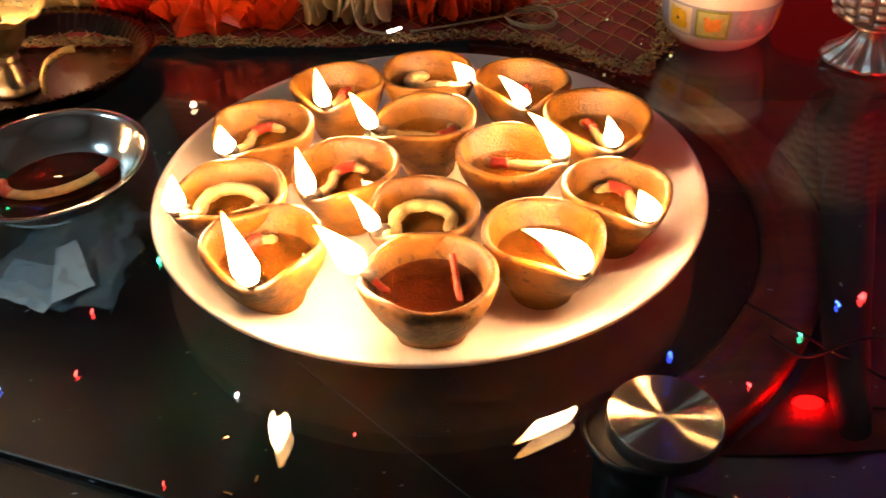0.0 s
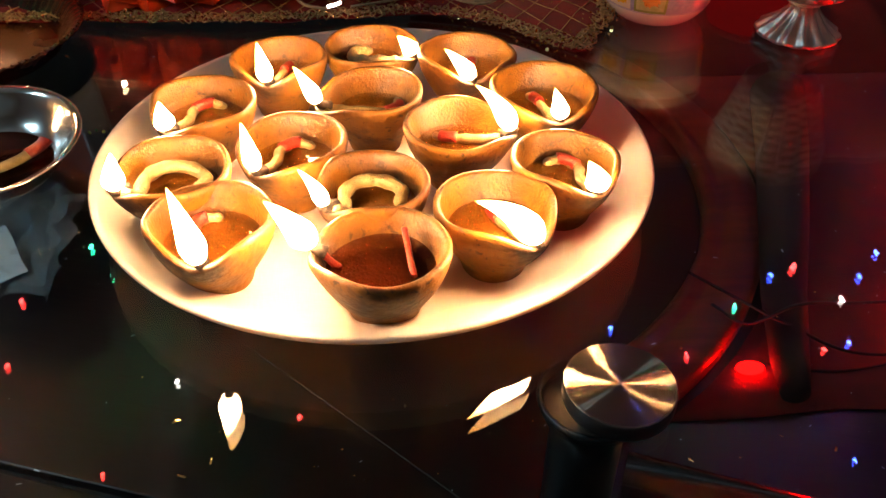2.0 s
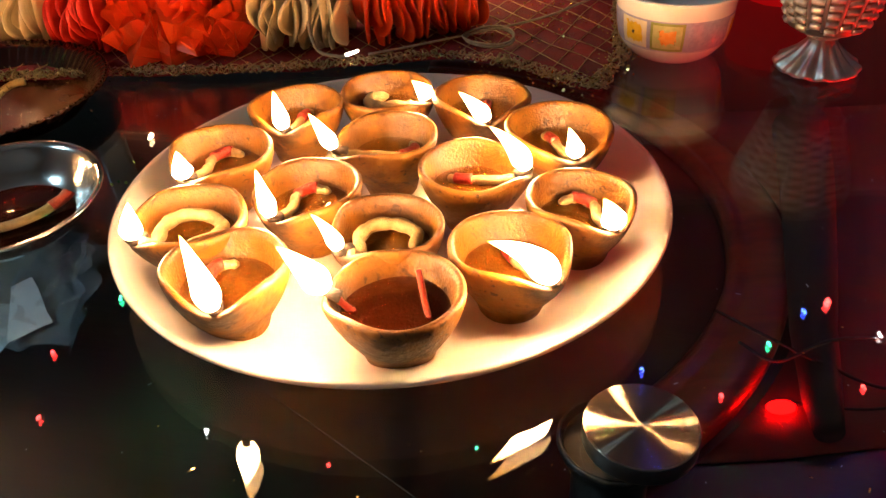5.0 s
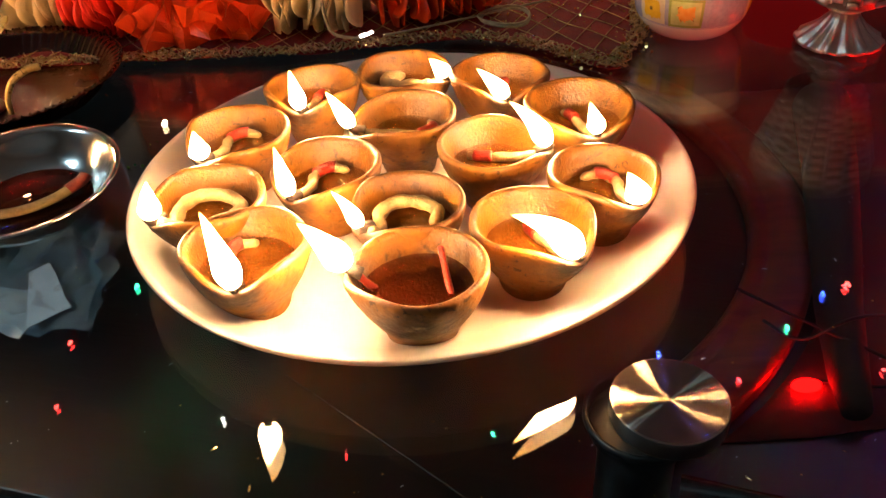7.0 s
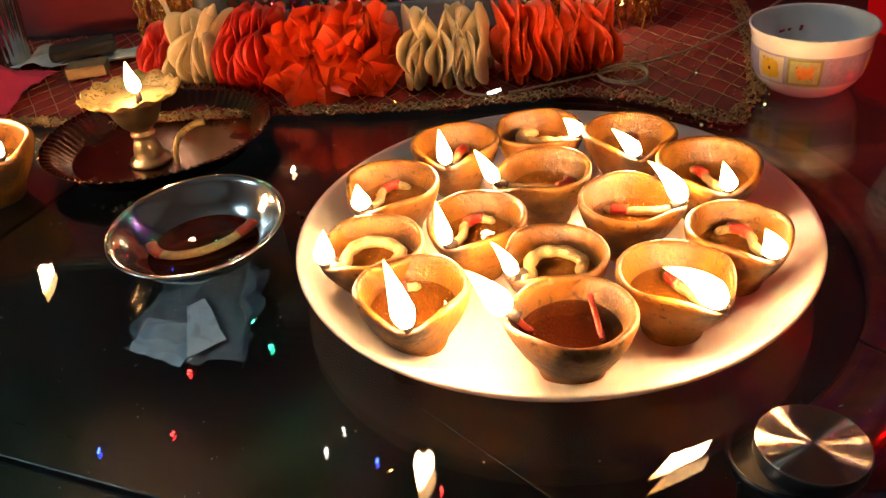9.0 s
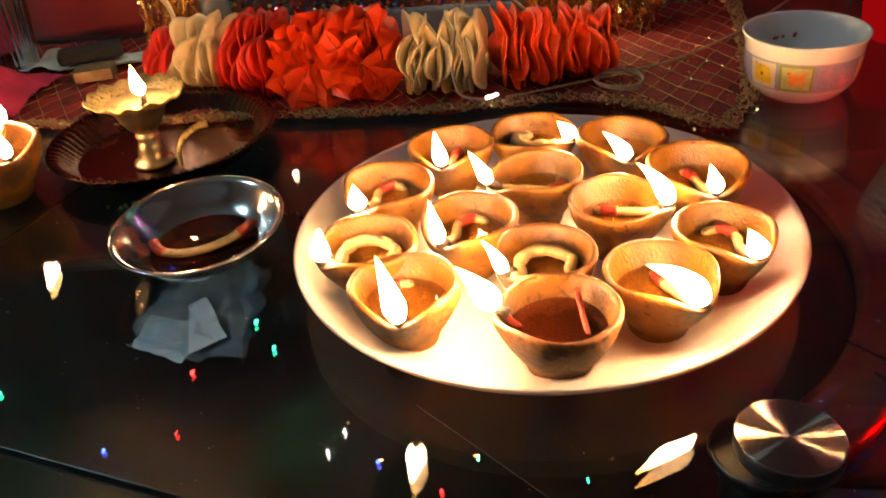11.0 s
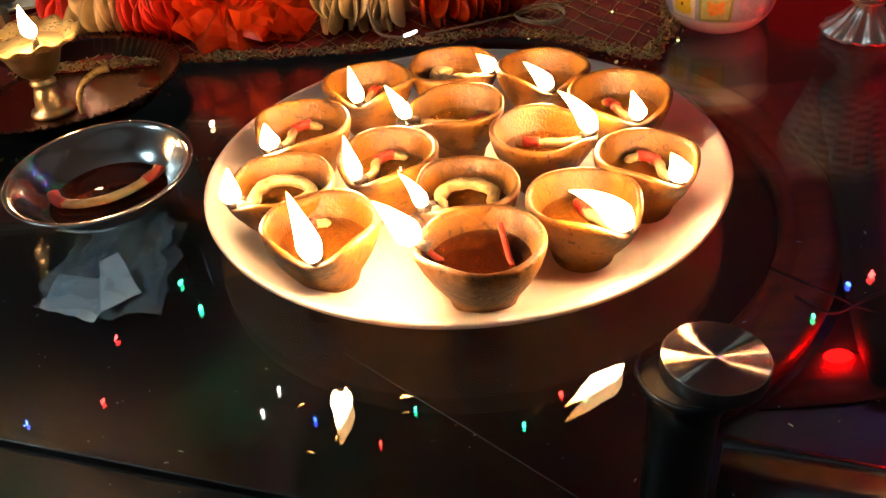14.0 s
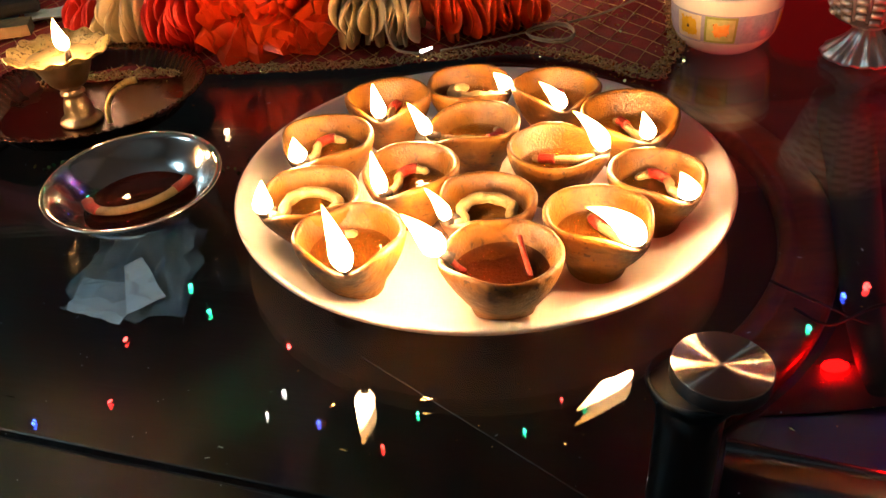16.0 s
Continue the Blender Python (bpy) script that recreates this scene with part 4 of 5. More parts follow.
def printed_bowl():
    b = thing("bowl", at(0.2060, 0.2120), "white opal glass bowl printed with coloured squares", "bowl")
    prof = [(0, 0.0015), (0.024, 0.0012), (0.0255, 0.0)] + [(bowl_radius(z), z) for z in (0.0004, 0.003, 0.006, 0.010, 0.014, 0.018, 0.024, 0.030, 0.036, 0.042)]
    prof += [(0.0440, 0.0455), (0.0452, 0.0480), (0.0452, 0.0494), (0.0440, 0.0497), (0.0428, 0.0480), (0.0408, 0.0425), (0.0395, 0.034), (0.0375, 0.018), (0.0325, 0.008), (0.024, 0.0048), (0, 0.0042)]
    part("body", mesh("body", *lathe(prof, 96)), PORCELAIN, b)

    def patch(name, a0, a1, z0, z1, lift, material, label="", parent=b, ragged=0.0, seed=0, n=12):
        rnd2 = random.Random(seed)
        m = 6
        v, f = [], []
        for i in range(n + 1):
            for j in range(m + 1):
                a, z = radians(a0 + (a1 - a0) * i / n), z0 + (z1 - z0) * j / m
                if ragged and (i in (0, n) or j in (0, m)):
                    a += rnd2.uniform(-1, 1) * ragged * 0.02
                    z += rnd2.uniform(-1, 1) * ragged * 0.0008
                r = bowl_radius(z) + lift
                v.append((r * math.cos(a), r * math.sin(a), z))
        for i in range(n):
            for j in range(m):
                k = i * (m + 1) + j
                f.append((k, k + m + 1, k + m + 2, k + 1))
        return part(name, mesh(name, v, f), material, parent, label)

    band = patch("printed_band", 0, 360, 0.0135, 0.0365, 0.00012, LAVENDER, "lavender printed band", n=96)
    for k in range(3):
        a = -163.5 + k * 120
        patch("square", a, a + 31, 0.0150, 0.0350, 0.00024, PALE_CREAM, "cream square", band)
        patch("flower", a + 5.5, a + 25.5, 0.0182, 0.0318, 0.00036, YELLOW, "yellow flower print", band, 1.6, k)
        patch("flower_centre", a + 14, a + 17, 0.0238, 0.0262, 0.00048, DOT, "brown dot", band)
        patch("square", a + 35, a + 68, 0.0145, 0.0355, 0.00024, GREEN_LINE, "olive square", band)
        patch("square", a + 37.5, a + 65.5, 0.0163, 0.0337, 0.00036, PALE_GREEN, "pale green square", band)
        patch("blossom", a + 44, a + 59, 0.0198, 0.0302, 0.00048, ORANGE, "orange blossom print", band, 2.0, k + 20)
        patch("square", a + 74, a + 106, 0.0150, 0.0350, 0.00024, LAVENDER, "lavender square", band)


printed_bowl()
rnd = random.Random(19)
for k in range(9):
    a, r = rnd.uniform(1.2, 3.6), rnd.uniform(0.0365, 0.0385)
    single("petal_crumb", mesh("petal_crumb", *lathe([(0, -0.0003), (0.0016, 0), (0, 0.0004)], 6)), RED_PAPER, at(0.2060 + r * math.cos(a), 0.2120 + r * math.sin(a), 0.030 + 0.004 * rnd.random()) @ pose(0, 0, 0, 70, 0, math.degrees(a) + 90), "dried red petal crumb stuck inside the printed bowl", "petal", "petal crumbs")


# ---- silver goblet ----
def goblet():
    g = thing("goblet", at(0.2975, 0.1665), "embossed silver goblet with a fluted foot", "goblet")

    def flute(r, z, a):
        k = max(0, min(1, (r - 0.008) / 0.018))
        s = 1 + 0.045 * k * math.cos(a * 14)
        return (r * s * math.cos(a), r * s * math.sin(a), z + 0.0010 * k * math.cos(a * 14))

    part("foot", mesh("foot", *lathe([(0, 0.0008), (0.0255, 0.0010), (0.0285, 0.0022), (0.0278, 0.0046), (0.0225, 0.0085), (0.0165, 0.0135), (0.0115, 0.0195), (0.0085, 0.0245), (0, 0.0246)], 168, flute)), SILVER, g)
    part("stem", mesh("stem", *lathe([(0.0082, 0.0242), (0.0118, 0.0250), (0.0122, 0.0262), (0.0092, 0.0272), (0.0086, 0.0282), (0.0100, 0.0292), (0.0120, 0.0302)], 48)), SILVER, g)
    R0, R1, Z0, Z1 = 0.0255, 0.0425, 0.0300, 0.0900
    # Gaps between the ribs are darkened by colour: the wall is a darker silver.
    cup = part("cup", mesh("cup", *lathe([(0, Z0), (R0 * 0.8, Z0), (R0, Z0 + 0.003), (R1, Z1), (R1 + 0.0012, Z1 + 0.0015), (R1 + 0.0006, Z1 + 0.0028), (R1 - 0.0012, Z1 + 0.0015), (R0 - 0.001, Z0 + 0.006), (0, Z0 + 0.005)], 96)), DARK_SILVER, g, "darker silver cup wall behind the ribs")
    # raised ribs and rungs, like basket weave
    pieces = []
    for k in range(18):
        a = 2 * math.pi * k / 18
        pieces.append(tube([(R * math.cos(a), R * math.sin(a), z) for R, z in ((R0 + 0.0004, Z0 + 0.006), (R1 + 0.0003, Z1 - 0.004))], 0.0014, 6))
    part("ribs", mesh("ribs", *join(*pieces)), SILVER, cup, "raised upright ribs")
    pieces = []
    for k in range(9):
        t = (k + 0.7) / 9.4
        r, z = R0 + (R1 - R0) * t + 0.0003, Z0 + 0.003 + (Z1 - Z0 - 0.003) * t
        for s in range(18):
            a0, a1 = 2 * math.pi * (s + 0.14) / 18, 2 * math.pi * (s + 0.86) / 18
            zz = z + (0.0018 if s % 2 else -0.0012)
            pieces.append(tube([(r * math.cos(a), r * math.sin(a), zz) for a in [a0 + (a1 - a0) * q / 3 for q in range(4)]], 0.0021, 6))
    part("rungs", mesh("rungs", *join(*pieces)), SILVER, cup, "raised cross rungs")


goblet()


# ---- under the glass: packet, lamp, tube, leg, wires ----
def packet():
    p = thing("plastic_packet", pose(-0.2520, 0.0750, 0.0095), "crumpled clear plastic packet with a white paper label", "packet")

    def sheet_mesh(c00, c10, c11, c01, amp, seed, n=14, lift=0.0, jit=0.010):
        v, f = [], []
        for i in range(n + 1):
            for j in range(n + 1):
                u, w = i / n, j / n
                q = (Vector(c00) * (1 - u) + Vector(c10) * u) * (1 - w) + (Vector(c01) * (1 - u) + Vector(c11) * u) * w
                e = noise.noise(Vector((u * 4, w * 4, seed))) * 0.6 + abs(noise.noise(Vector((u * 8, w * 8, seed + 5)))) * 0.6
                q = q + Vector((noise.noise(Vector((u * 6, w * 6, seed + 9))) * jit, noise.noise(Vector((u * 6, w * 6, seed + 12))) * jit, lift + amp * (e + 0.35)))
                v.append(Vector((q.x, q.y, max(q.z, -0.0010))))
        for i in range(n):
            for j in range(n):
                a = i * (n + 1) + j
                f.append((a, a + n + 1, a + n + 2, a + 1))
        return v, f

    part("film", mesh("film", *sheet_mesh((-0.050, -0.035, 0), (0.045, -0.062, 0), (0.040, 0.050, 0.004), (-0.040, 0.048, 0.002), 0.016, 2.0), smooth=False), FILM, p, "crumpled clear film")
    part("film", mesh("film", *sheet_mesh((-0.046, -0.025, 0), (0.042, -0.050, 0), (0.034, 0.044, 0.006), (-0.012, 0.078, 0.004), 0.022, 7.0, lift=0.002), smooth=False), FILM, p, "crumpled clear film")
    part("label_paper", mesh("label_paper", *sheet_mesh((-0.046, -0.034, 0), (-0.002, -0.054, 0), (0.006, -0.012, 0), (-0.046, 0.004, 0), 0.004, 11.0, 6, 0.001, 0.003), smooth=False), PAPER, p, "creased white paper")
    part("flap", mesh("flap", *sheet_mesh((0.006, -0.055, 0.008), (0.030, -0.040, 0.010), (0.002, 0.004, 0.014), (-0.010, -0.003, 0.012), 0.002, 15.0, 4, 0.003, 0.001), smooth=False), PAPER, p, "folded white paper flap")


packet()

v, f = [], []
for i in range(25):
    for j in range(19):
        y = -0.086 + 0.40 * j / 18
        x0 = -0.014 + math.sqrt(max(0, 0.302 ** 2 - (y - 0.165) ** 2))
        x = x0 + (0.75 - x0) * i / 24
        y += (0.010 * noise.noise(Vector((x * 14, 0, 3)))) if j == 0 else 0
        v.append((x, y, 0.0012 + 0.0022 * abs(noise.noise(Vector((x * 16, y * 16, 7)))) + 0.0008 * abs(noise.noise(Vector((x * 60, y * 60, 2))))))
for i in range(24):
    for j in range(18):
        a = i * 19 + j
        f.append((a, a + 19, a + 20, a + 1))
rug = single("red_cloth", mesh("red_cloth", v, f), mat("red_floor_cloth", (0.06, 0.002, 0.002), (0.12, 0.004, 0.004), 0.7, scale=50, bump=0.6, fine=1200), Matrix(), "creased red cloth spread on the floor under the glass", "cloth")
rug.modifiers.new("thickness", "SOLIDIFY").thickness = 0.001

RED_GLOW = glow("red_bulb_and_fill", (1.0, 0.0006, 0.0005), 120.0)


def red_lamp_and_fill(x, y, r=0.0125):
    lead = thing("red_lamp_and_fill", pose(x, y, 0.0), "flat glowing red lamp on the floor; two of the three are added fill", "lamp", "red lamps under the glass")
    squash = lambda q, z, a: (1.35 * q * math.cos(a), 0.75 * q * math.sin(a), z)
    part("lens", mesh("lens", *lathe([(r * 0.9, 0.002), (r, 0.003), (r * 0.95, 0.0048), (r * 0.6, 0.0066), (0, 0.0074)], 32, squash)), RED_GLOW, lead, "glowing red lens")
    part("socket", mesh("socket", *lathe([(0, 0), (r, 0), (r * 1.06, 0.0010), (r, 0.0023), (0, 0.0024)], 32, squash)), WIRE, lead, "dark socket")


red_lamp_and_fill(0.2120, -0.0520, 0.0062)
# The next two are added out of view, as red fill light.
red_lamp_and_fill(0.3400, -0.0100, 0.010)
red_lamp_and_fill(0.4200, 0.1500, 0.011)
single("steel_tube", mesh("steel_tube", *tube([(0.112, -0.1430, 0.0205), (0.60, -0.332, 0.0205)], 0.0200, 40)), TUBE_STEEL, Matrix(), "polished steel tube lying on the floor", "metal tube")
single("dark_leg", mesh("dark_leg", *tube([(0.2270, -0.0780, 0.010), (0.2330, -0.055, 0.010), (0.2500, 0.0000, 0.012), (0.2720, 0.060, 0.016), (0.3050, 0.150, 0.020), (0.3350, 0.240, 0.022)], lambda t: 0.0080 + 0.014 * t, 20)), BLACK_WOOD, Matrix(), "black tapered wooden leg lying on the floor", "wooden leg")
for k, ctrl in enumerate(([(0.20, -0.01, 0.016), (0.215, -0.030, 0.018), (0.245, -0.028, 0.030), (0.30, -0.01, 0.012), (0.40, 0.0, 0.004)], [(0.195, 0.02, 0.016), (0.222, -0.018, 0.020), (0.236, -0.036, 0.022), (0.29, -0.048, 0.006), (0.42, -0.03, 0.003)], [(0.212, -0.048, 0.004), (0.262, -0.056, 0.002), (0.33, -0.050, 0.002), (0.45, -0.06, 0.002)])):
    single("wire", mesh("wire", *tube(curve_points(ctrl, 10), 0.0010, 6)), WIRE, Matrix(), "thin dark wire tangled on the floor", "wire", "wires under the glass")

# Glowing form added in place of a red cloth hem; it also reddens its surroundings.
single("red_glow_form", mesh("red_glow_form", *lathe([(0, 0.0), (0.024, 0.0), (0.031, 0.003), (0.0365, 0.014), (0.0380, 0.030), (0.0355, 0.048), (0.0345, 0.052), (0.0330, 0.050), (0.0345, 0.030), (0.028, 0.010), (0, 0.006)], 48)), glow("red_form_glow", (1.0, 0.006, 0.008), 0.30), at(0.3260, 0.3140), "added glowing red form standing in for a red hem behind the goblet", "lamp")


# Pale strand added to draw a faint straight line on the floor.
single("thread", mesh("thread", *tube([(-0.085, -0.014, 0.0012), (-0.004, -0.090, 0.0012), (0.075, -0.165, 0.0012)], 0.0005, 6)), mat("grey_strand", (0.03, 0.027, 0.02), (0.05, 0.045, 0.035), 0.6, scale=300, bump=0.2), Matrix(), "thin pale strand marking a faint straight line on the floor", "thread")


# ---- behind: picture, drape, lights ----
def picture():
    p = thing("picture", at(-0.150, 0.385) @ pose(0, 0, 0, -6), "framed picture with a grey frame and a glittering lower border", "picture")
    W2, Hh, bar = 0.17, 0.34, 0.030
    for name, sx, sz, x, z in (("frame_bar", 2 * W2, bar, 0, 0.006), ("frame_bar", 2 * W2, bar, 0, Hh), ("frame_bar", bar, Hh - bar, -W2 + bar / 2, 0.006 + bar), ("frame_bar", bar, Hh - bar, W2 - bar / 2, 0.006 + bar)):
        part(name, block(sx, 0.016, sz - 0.0005, 0.003), GREY_FRAME, p, "grey satin frame bar", pose(x, 0, z))
    part("print", block(2 * W2 - 0.02, 0.004, Hh - 0.01), PICTURE, p, "dark printed picture", pose(0, 0.003, 0.02))
    rnd3 = random.Random(91)
    for colour, tint in ((0, (0.10, 0.35, 0.75)), (1, (0.12, 0.55, 0.22)), (2, (0.75, 0.12, 0.30)), (3, (0.75, 0.6, 0.25))):
        pieces = []
        for _ in range(90):
            c = Vector((rnd3.uniform(-W2 + 0.03, W2 - 0.03), -0.0035 + rnd3.uniform(-0.0015, 0.0005), rnd3.uniform(0.037, 0.058)))
            e = Euler((1.57 + rnd3.uniform(-0.7, 0.7), rnd3.uniform(-0.7, 0.7), 0)).to_matrix()
            q = [c + e @ Vector((0.0021 * math.cos(a), 0.0021 * math.sin(a), 0)) for a in [math.pi * k / 3 for k in range(6)]]
            pieces.append((q, [tuple(range(6))]))
        m = mat("sequin_tint", tuple(0.8 * c for c in tint), tint, 0.15, 1.0, scale=300, bump=0.0)
        tagged(part("sequin_trim", mesh("sequin_trim", *join(*pieces), smooth=False), m, p, "band of coloured sequins"), kind="stuff")


picture()



def hanging(y0, height, amp, seed):
    """A hanging cloth with soft upright folds."""
    verts, faces = [], []
    nx, nz = 220, 20
    for i in range(nx + 1):
        x = -1.3 + 2.6 * i / nx
        for j in range(nz + 1):
            z = height * j / nz
            y = y0 + amp * math.sin(x * 42 + 3 * noise.noise(Vector((x * 2, z, seed)))) * (0.4 + 0.6 * z / height) + 0.5 * amp * noise.noise(Vector((x * 14, z * 5, seed + 3)))
            verts.append((x, y, z))
    for i in range(nx):
        for j in range(nz):
            a = i * (nz + 1) + j
            faces.append((a, a + nz + 1, a + nz + 2, a + 1))
    return verts, faces


drape = thing("drape", at(0, 0, 0.0006), "red cloth drape with gold sequins hanging behind the altar", "drape")
sheet2 = part("drape_sheet", mesh("drape_sheet", *hanging(0.478, 0.30, 0.012, 0)), DRAPE, drape, "red cloth in soft folds")
solid2 = sheet2.modifiers.new("thickness", "SOLIDIFY")
solid2.thickness, solid2.offset = 0.002, 1
part("hem_rod", mesh("hem_rod", *tube([(-1.32, 0.478, 0.302), (1.32, 0.478, 0.302)], 0.004, 12)), BRASS, drape)
# Unseen dark backing, added so the glass reflects darkness instead of lit red cloth.
curtain = thing("curtain", at(0, 0, 0.0006), "added dark backing behind the red drape that keeps the glass reflections dark", "curtain")
sheet3 = part("curtain_sheet", mesh("curtain_sheet", *hanging(0.540, 1.50, 0.012, 7)), DARK_BACKING, curtain, "added dark backing in soft folds")
solid3 = sheet3.modifiers.new("thickness", "SOLIDIFY")
solid3.thickness, solid3.offset = 0.002, 1
part("curtain_rod", mesh("curtain_rod", *tube([(-1.35, 0.540, 1.505), (1.35, 0.540, 1.505)], 0.012, 16)), BRASS, curtain)
glitter([(0.05, 0.445, 0.02), (0.20, 0.440, 0.03), (0.30, 0.445, 0.05)], (0.06, 0.006, 0.025), 130, 0.0026, GOLD, drape, "sequin_trim", "gold sequins on the drape", 84, 0.004)
glitter([(-0.35, 0.235, 0.005), (-0.05, 0.228, 0.005), (0.08, 0.250, 0.005), (0.13, 0.270, 0.005), (0.17, 0.34, 0.005)], (0.03, 0.022, 0.001), 420, 0.0008, GOLD, cloth, "sequin_trim", "tiny gold sequins scattered on the net", 86, 0.004)
glitter([(-0.45, 0.222, 0.006), (-0.218, 0.209, 0.006), (-0.102, 0.2015, 0.006), (0.035, 0.210, 0.006), (0.133, 0.145, 0.006)], (0.01, 0.004, 0.002), 260, 0.0008, GOLD, cloth, "sequin_trim", "tiny gold sequins on the lace", 85, 0.001)


def tinsel(x, y, width, height, count, seed):
    rnd = random.Random(seed)
    pieces = []
    for _ in range(count):
        px, py = x + rnd.uniform(-width, width), y + rnd.uniform(-0.015, 0.012)
        z1 = height * rnd.uniform(0.5, 1.0)
        z0 = rnd.uniform(0.003, 0.02)
        pts = [(px + rnd.uniform(-0.004, 0.004), py + rnd.uniform(-0.004, 0.004), z0 + (z1 - z0) * k / 7) for k in range(8)]
        pieces.append(tube(pts, 0.0009, 4))
        for p in pts[:-1]:
            s = 0.0024
            e = Euler((rnd.uniform(0, 6), rnd.uniform(0, 6), rnd.uniform(0, 6))).to_matrix()
            v = [Vector(p) + e @ Vector(c) for c in ((-s, -s, 0), (s, -s, 0), (s, s, 0), (-s, s, 0), (0, 0, 0.0006))]
            v = [Vector((c.x, c.y, max(c.z, 0.0012))) for c in v]
            pieces.append((v, [(0, 1, 4), (1, 2, 4), (2, 3, 4), (3, 0, 4), (3, 2, 1, 0)]))
    return single("tinsel", mesh("tinsel", *join(*pieces), smooth=False), GOLD, at(0, 0), "hanging gold tinsel strands beside the picture", "tinsel", kind="stuff")


tinsel(0.060, 0.372, 0.062, 0.14, 120, 51)
tinsel(-0.345, 0.380, 0.030, 0.14, 50, 52)


def led(x, y, z, colour, parent, strength):
    body = lathe([(0, 0), (0.0022, 0.0002), (0.0025, 0.002), (0.0025, 0.006), (0.0018, 0.0085), (0, 0.0095)], 12)
    return part("led", mesh("led", *body), glow("led_" + colour[0], colour[1], strength), parent, colour[0] + " glowing led", pose(x, y, z, 90))


RED, BLUE, GREEN, WHITE = ("red", (1.0, 0.03, 0.03)), ("blue", (0.03, 0.08, 1.0)), ("green", (0.03, 1.0, 0.35)), ("white", (1.0, 0.95, 0.9))
string = thing("light_string", at(0, 0), "string of small coloured fairy lights hung on the drape", "fairy lights")
spots = [(-0.78, 0.50, GREEN), (-0.66, 0.62, BLUE), (-0.536, 0.587, RED), (-0.48, 0.47, RED), (-0.37, 0.385, GREEN), (-0.355, 0.430, GREEN), (-0.314, 0.633, WHITE), (-0.281, 0.589, WHITE), (-0.24, 0.655, BLUE), (-0.15, 0.72, RED), (0.005, 0.603, WHITE), (0.07, 0.70, GREEN), (0.125, 0.640, RED), (0.16, 0.655, GREEN), (0.30, 0.56, BLUE), (0.42, 0.62, RED), (0.505, 0.47, BLUE), (0.534, 0.455, RED), (0.62, 0.52, WHITE), (0.72, 0.40, RED)]
spots += [(0.532, 0.460, RED), (0.641, 0.438, BLUE), (0.631, 0.479, BLUE), (0.658, 0.607, BLUE), (0.624, 0.619, RED), (0.759, 0.891, BLUE), (0.469, 0.525, GREEN), (-0.470, 0.838, RED)]
part("cord", mesh("cord", *tube(curve_points([(x, 0.449, z) for x, z, _ in spots], 8), 0.0011, 6)), WIRE, string, "thin dark cord")
for x, z, colour in spots:
    led(x, 0.4475, z, colour, string, 150.0)
for x, z, colour, strength in ((-0.258, 0.500, RED, 350.0), (-0.090, 0.650, GREEN, 250.0)):
    led(x, 0.4475, z, colour, string, strength)

cable = thing("led_cable", at(0, 0), "cream twisted cable with one white led, draped over the garland", "cable")
part("cord", mesh("cord", *tube(curve_points([(-0.075, 0.375, 0.13), (-0.050, 0.335, 0.100), (-0.052, 0.275, 0.072), (-0.062, 0.228, 0.045), (-0.058, 0.208, 0.018), (-0.042, 0.203, 0.012), (-0.034, 0.2020, 0.013)], 10), 0.0013, 8)), CORD, cable)
part("cord", mesh("cord", *tube(curve_points([(-0.090, 0.375, 0.14), (-0.060, 0.340, 0.104), (-0.035, 0.300, 0.09), (-0.02, 0.330, 0.06), (0.03, 0.352, 0.01)], 10), 0.0013, 8)), CORD, cable)
part("led", mesh("led", *tube([(-0.036, 0.2022, 0.013), (-0.030, 0.2015, 0.015), (-0.0262, 0.2012, 0.0165)], lambda t: 0.0014 - 0.0004 * t, 12)), glow("cable_led", (1.0, 0.92, 0.85), 8.0), cable, "white glowing led")
warm = thing("warm_light_string", at(0, 0), "string of warm white fairy lights round the picture", "fairy lights")
WARM = ("warm_white", (1.0, 0.72, 0.40))
spots = [(-0.365, 0.362, 0.075, WARM), (-0.318, 0.358, 0.105, WARM), (-0.250, 0.366, 0.125, WARM), (-0.160, 0.366, 0.118, WARM), (-0.085, 0.362, 0.098, WARM), (-0.045, 0.358, 0.086, WARM), (-0.004, 0.356, 0.108, WARM), (0.045, 0.355, 0.075, WARM), (0.090, 0.352, 0.060, WARM), (0.100, 0.360, 0.120, WARM)]
part("cord", mesh("cord", *tube(curve_points([(x, y + 0.002, z) for x, y, z, _ in spots], 8), 0.0011, 6)), CORD, warm, "cream cord")
for x, y, z, colour in spots:
    led(x, y, z, colour, warm, 120.0)
single("cable", mesh("cable", *tube(curve_points([(-0.02, 0.212, 0.009), (0.010, 0.222, 0.009), (0.060, 0.243, 0.009), (0.115, 0.268, 0.009), (0.155, 0.300, 0.009), (0.195, 0.340, 0.009), (0.26, 0.42, 0.009)], 10), 0.0010, 8)), CORD, at(0, 0), "cream cable running over the net", "cable")
ring_pts = [(0.0720 + 0.0185 * math.cos(a), 0.2330 + 0.0185 * math.sin(a), 0.0085 + 0.001 * math.sin(2 * a)) for a in [2 * math.pi * k / 40 for k in range(40)]]
single("wire_loop", mesh("wire_loop", *join(tube(ring_pts, 0.0010, 6, True), tube([(x * 1.06 - 0.005, y + 0.002, z + 0.0014) for x, y, z in ring_pts], 0.0009, 6, True))), CORD, at(0, 0), "loop of pale wire lying on the net", "wire")


# ---- back corner clutter ----
box = thing("matchbox", at(-0.4150, 0.3280, 0.006, 14), "small worn matchbox lying on the cloth", "matchbox")
part("sleeve", block(0.036, 0.024, 0.011, 0.0008), STRIKER, box, "dark olive sleeve")
part("side", block(0.0345, 0.0012, 0.0098), CARD, box, "plain tan card side", pose(0, -0.0126, 0.0006))


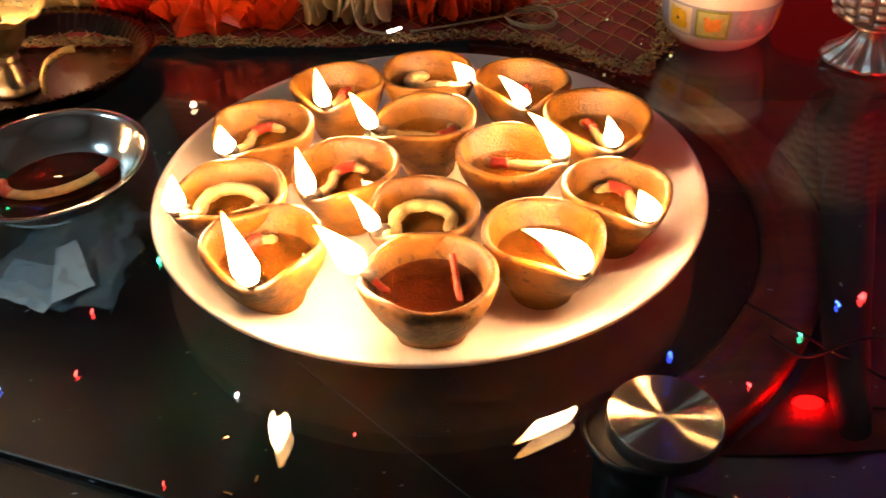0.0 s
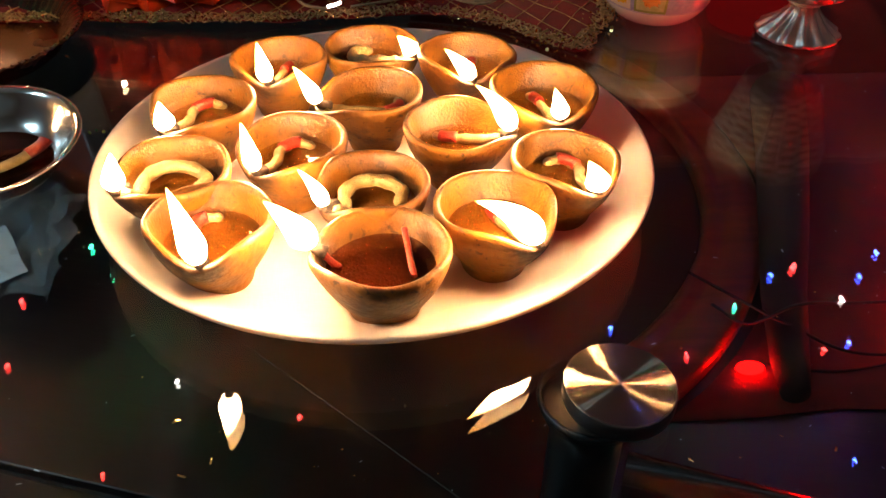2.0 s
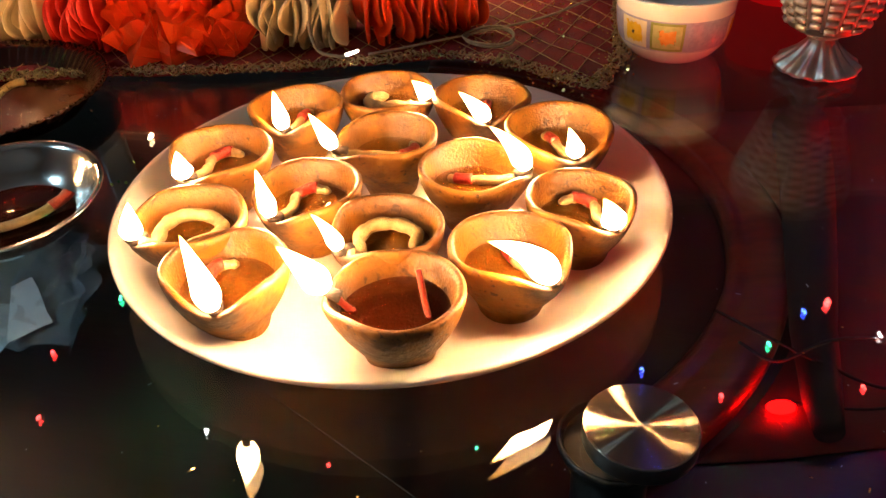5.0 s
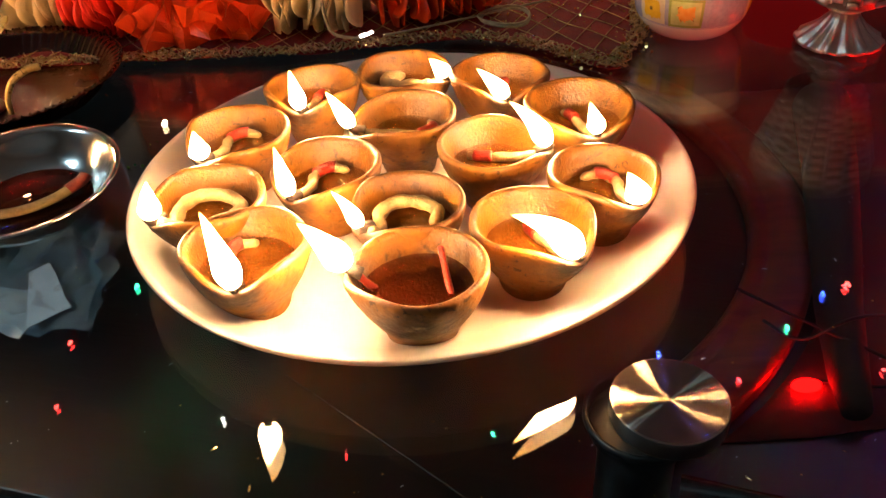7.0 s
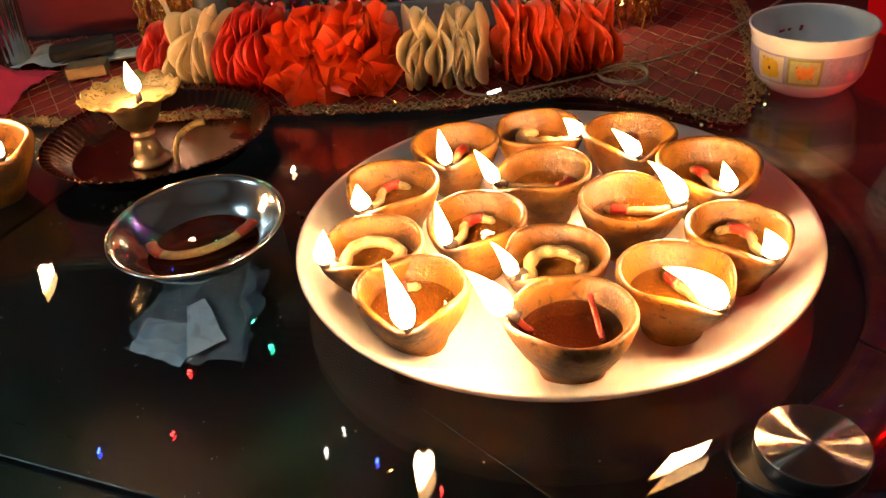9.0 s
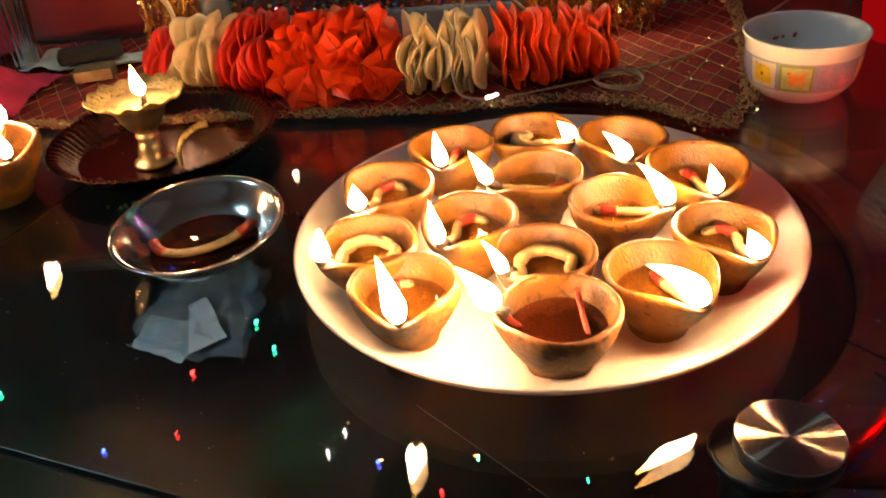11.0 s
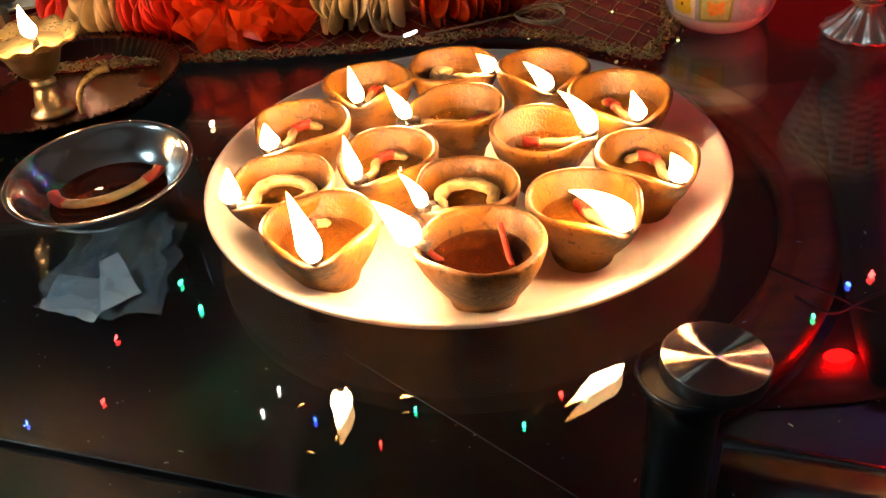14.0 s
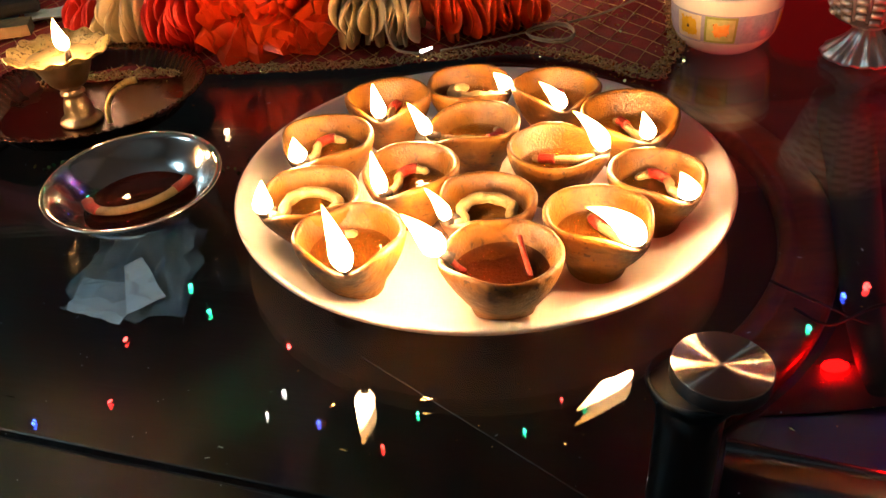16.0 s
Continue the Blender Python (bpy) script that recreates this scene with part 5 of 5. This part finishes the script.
def paper(x, y, turn, w, l, seed, z=0.006):
    v, f = [], []
    n = 8
    for i in range(n + 1):
        for j in range(n + 1):
            u, q = i / n - 0.5, j / n - 0.5
            v.append((u * w, q * l, 0.001 + 0.010 * max(0, noise.noise(Vector((u * 3, q * 3, seed))) + 0.3)))
    for i in range(n):
        for j in range(n):
            a = i * (n + 1) + j
            f.append((a, a + n + 1, a + n + 2, a + 1))
    ob = single("paper", mesh("paper", v, f, False), PAPER, at(x, y, z, turn), "crumpled pale paper lying on the cloth", "paper", "papers")
    s = ob.modifiers.new("thickness", "SOLIDIFY")
    s.thickness = 0.0005


pouch = single("black_pouch", block(0.062, 0.026, 0.013, 0.004), BLACK_WOOD, at(-0.432, 0.362, 0.0135, 24), "small black pouch lying across the papers", "pouch")
paper(-0.375, 0.380, 24, 0.090, 0.045, 3.0)
paper(-0.465, 0.370, -8, 0.075, 0.050, 8.0, 0.007)
v, f = [], []
for i in range(21):
    for j in range(15):
        u, w = i / 20 - 0.5, j / 14 - 0.5
        e = math.exp(-(u * u + w * w) * 7)
        v.append((u * 0.13, w * 0.10, 0.001 + 0.042 * e * (0.8 + 0.5 * noise.noise(Vector((u * 7, w * 7, 2)))) + 0.004 * abs(noise.noise(Vector((u * 16, w * 16, 5))))))
for i in range(20):
    for j in range(14):
        a = i * 15 + j
        f.append((a, a + 15, a + 16, a + 1))
single("pink_cloth", mesh("pink_cloth", v, f), PINK, at(-0.515, 0.285, 0.006), "bunched bright pink cloth on the altar cloth", "cloth")


def ribbed_tumbler():
    t = thing("steel_tumbler", at(-0.520, 0.375, 0.006), "ribbed steel tumbler standing in the back corner", "tumbler")
    rib = lambda r, z, a: (r * (1 + 0.02 * math.cos(a * 28)) * math.cos(a), r * (1 + 0.02 * math.cos(a * 28)) * math.sin(a), z)
    part("body", mesh("body", *lathe([(0, 0), (0.021, 0), (0.0215, 0.002), (0.030, 0.085), (0.0308, 0.087), (0.0300, 0.088), (0.0205, 0.004), (0, 0.003)], 168, rib)), STEEL, t)


ribbed_tumbler()
v, f = tube(curve_points([(0, 0, 0.0), (0.006, -0.002, 0.03), (0.0, 0.002, 0.06), (-0.018, 0.0, 0.085), (-0.035, 0.004, 0.105)], 8), lambda t: 0.0022 + 0.010 * max(0, t - 0.45), 12)
single("dried_flower", mesh("dried_flower", v, f), CREAM_PAPER, at(-0.335, 0.345, 0.006), "pale dried flower on a stalk stuck behind the garland", "flower")

for eye in LAMPS:
    fixture = thing("wall_lamp", look(eye, (0, 0, 0.1)), "small cool white lamp fixed to the wall", "lamp", "room lamps")
    part("housing", block(0.14, 0.14, 0.05, 0.008), WALL, fixture, m=pose(0, 0, 0.004))


# ---- dust and crumbs on the glass ----
def crumbs(x0, x1, y0, y1, count, size, material, seed, label):
    rnd = random.Random(seed)
    pieces = []
    for _ in range(count):
        x, y = rnd.uniform(x0, x1), rnd.uniform(y0, y1)
        if (x / 0.150) ** 2 + (y / 0.152) ** 2 < 1 or (x - DISC[0]) ** 2 + (y - DISC[1]) ** 2 < 0.025 ** 2:
            continue
        s, a = size * rnd.uniform(0.5, 1.4), rnd.uniform(0, 6)
        l = s * (1 if rnd.random() < 0.8 else 4)
        u, w = Vector((math.cos(a) * l, math.sin(a) * l, 0)), Vector((-math.sin(a) * s, math.cos(a) * s, 0))
        c = Vector((x, y, 0))
        pieces.append(([c - u - w, c + u - w, c + u + w, c - u + w, c + Vector((0, 0, s * 0.8))], [(0, 1, 4), (1, 2, 4), (2, 3, 4), (3, 0, 4), (3, 2, 1, 0)]))
    single("dust", mesh("dust", *join(*pieces), smooth=False), material, at(0, 0, 0.00005), label, "dust", kind="stuff")


crumbs(-0.40, 0.36, -0.26, 0.18, 420, 0.00022, PAPER, 61, "fine pale dust on the glass")
crumbs(-0.10, 0.20, -0.24, -0.10, 40, 0.00035, GOLD, 62, "gold glitter grains on the glass")
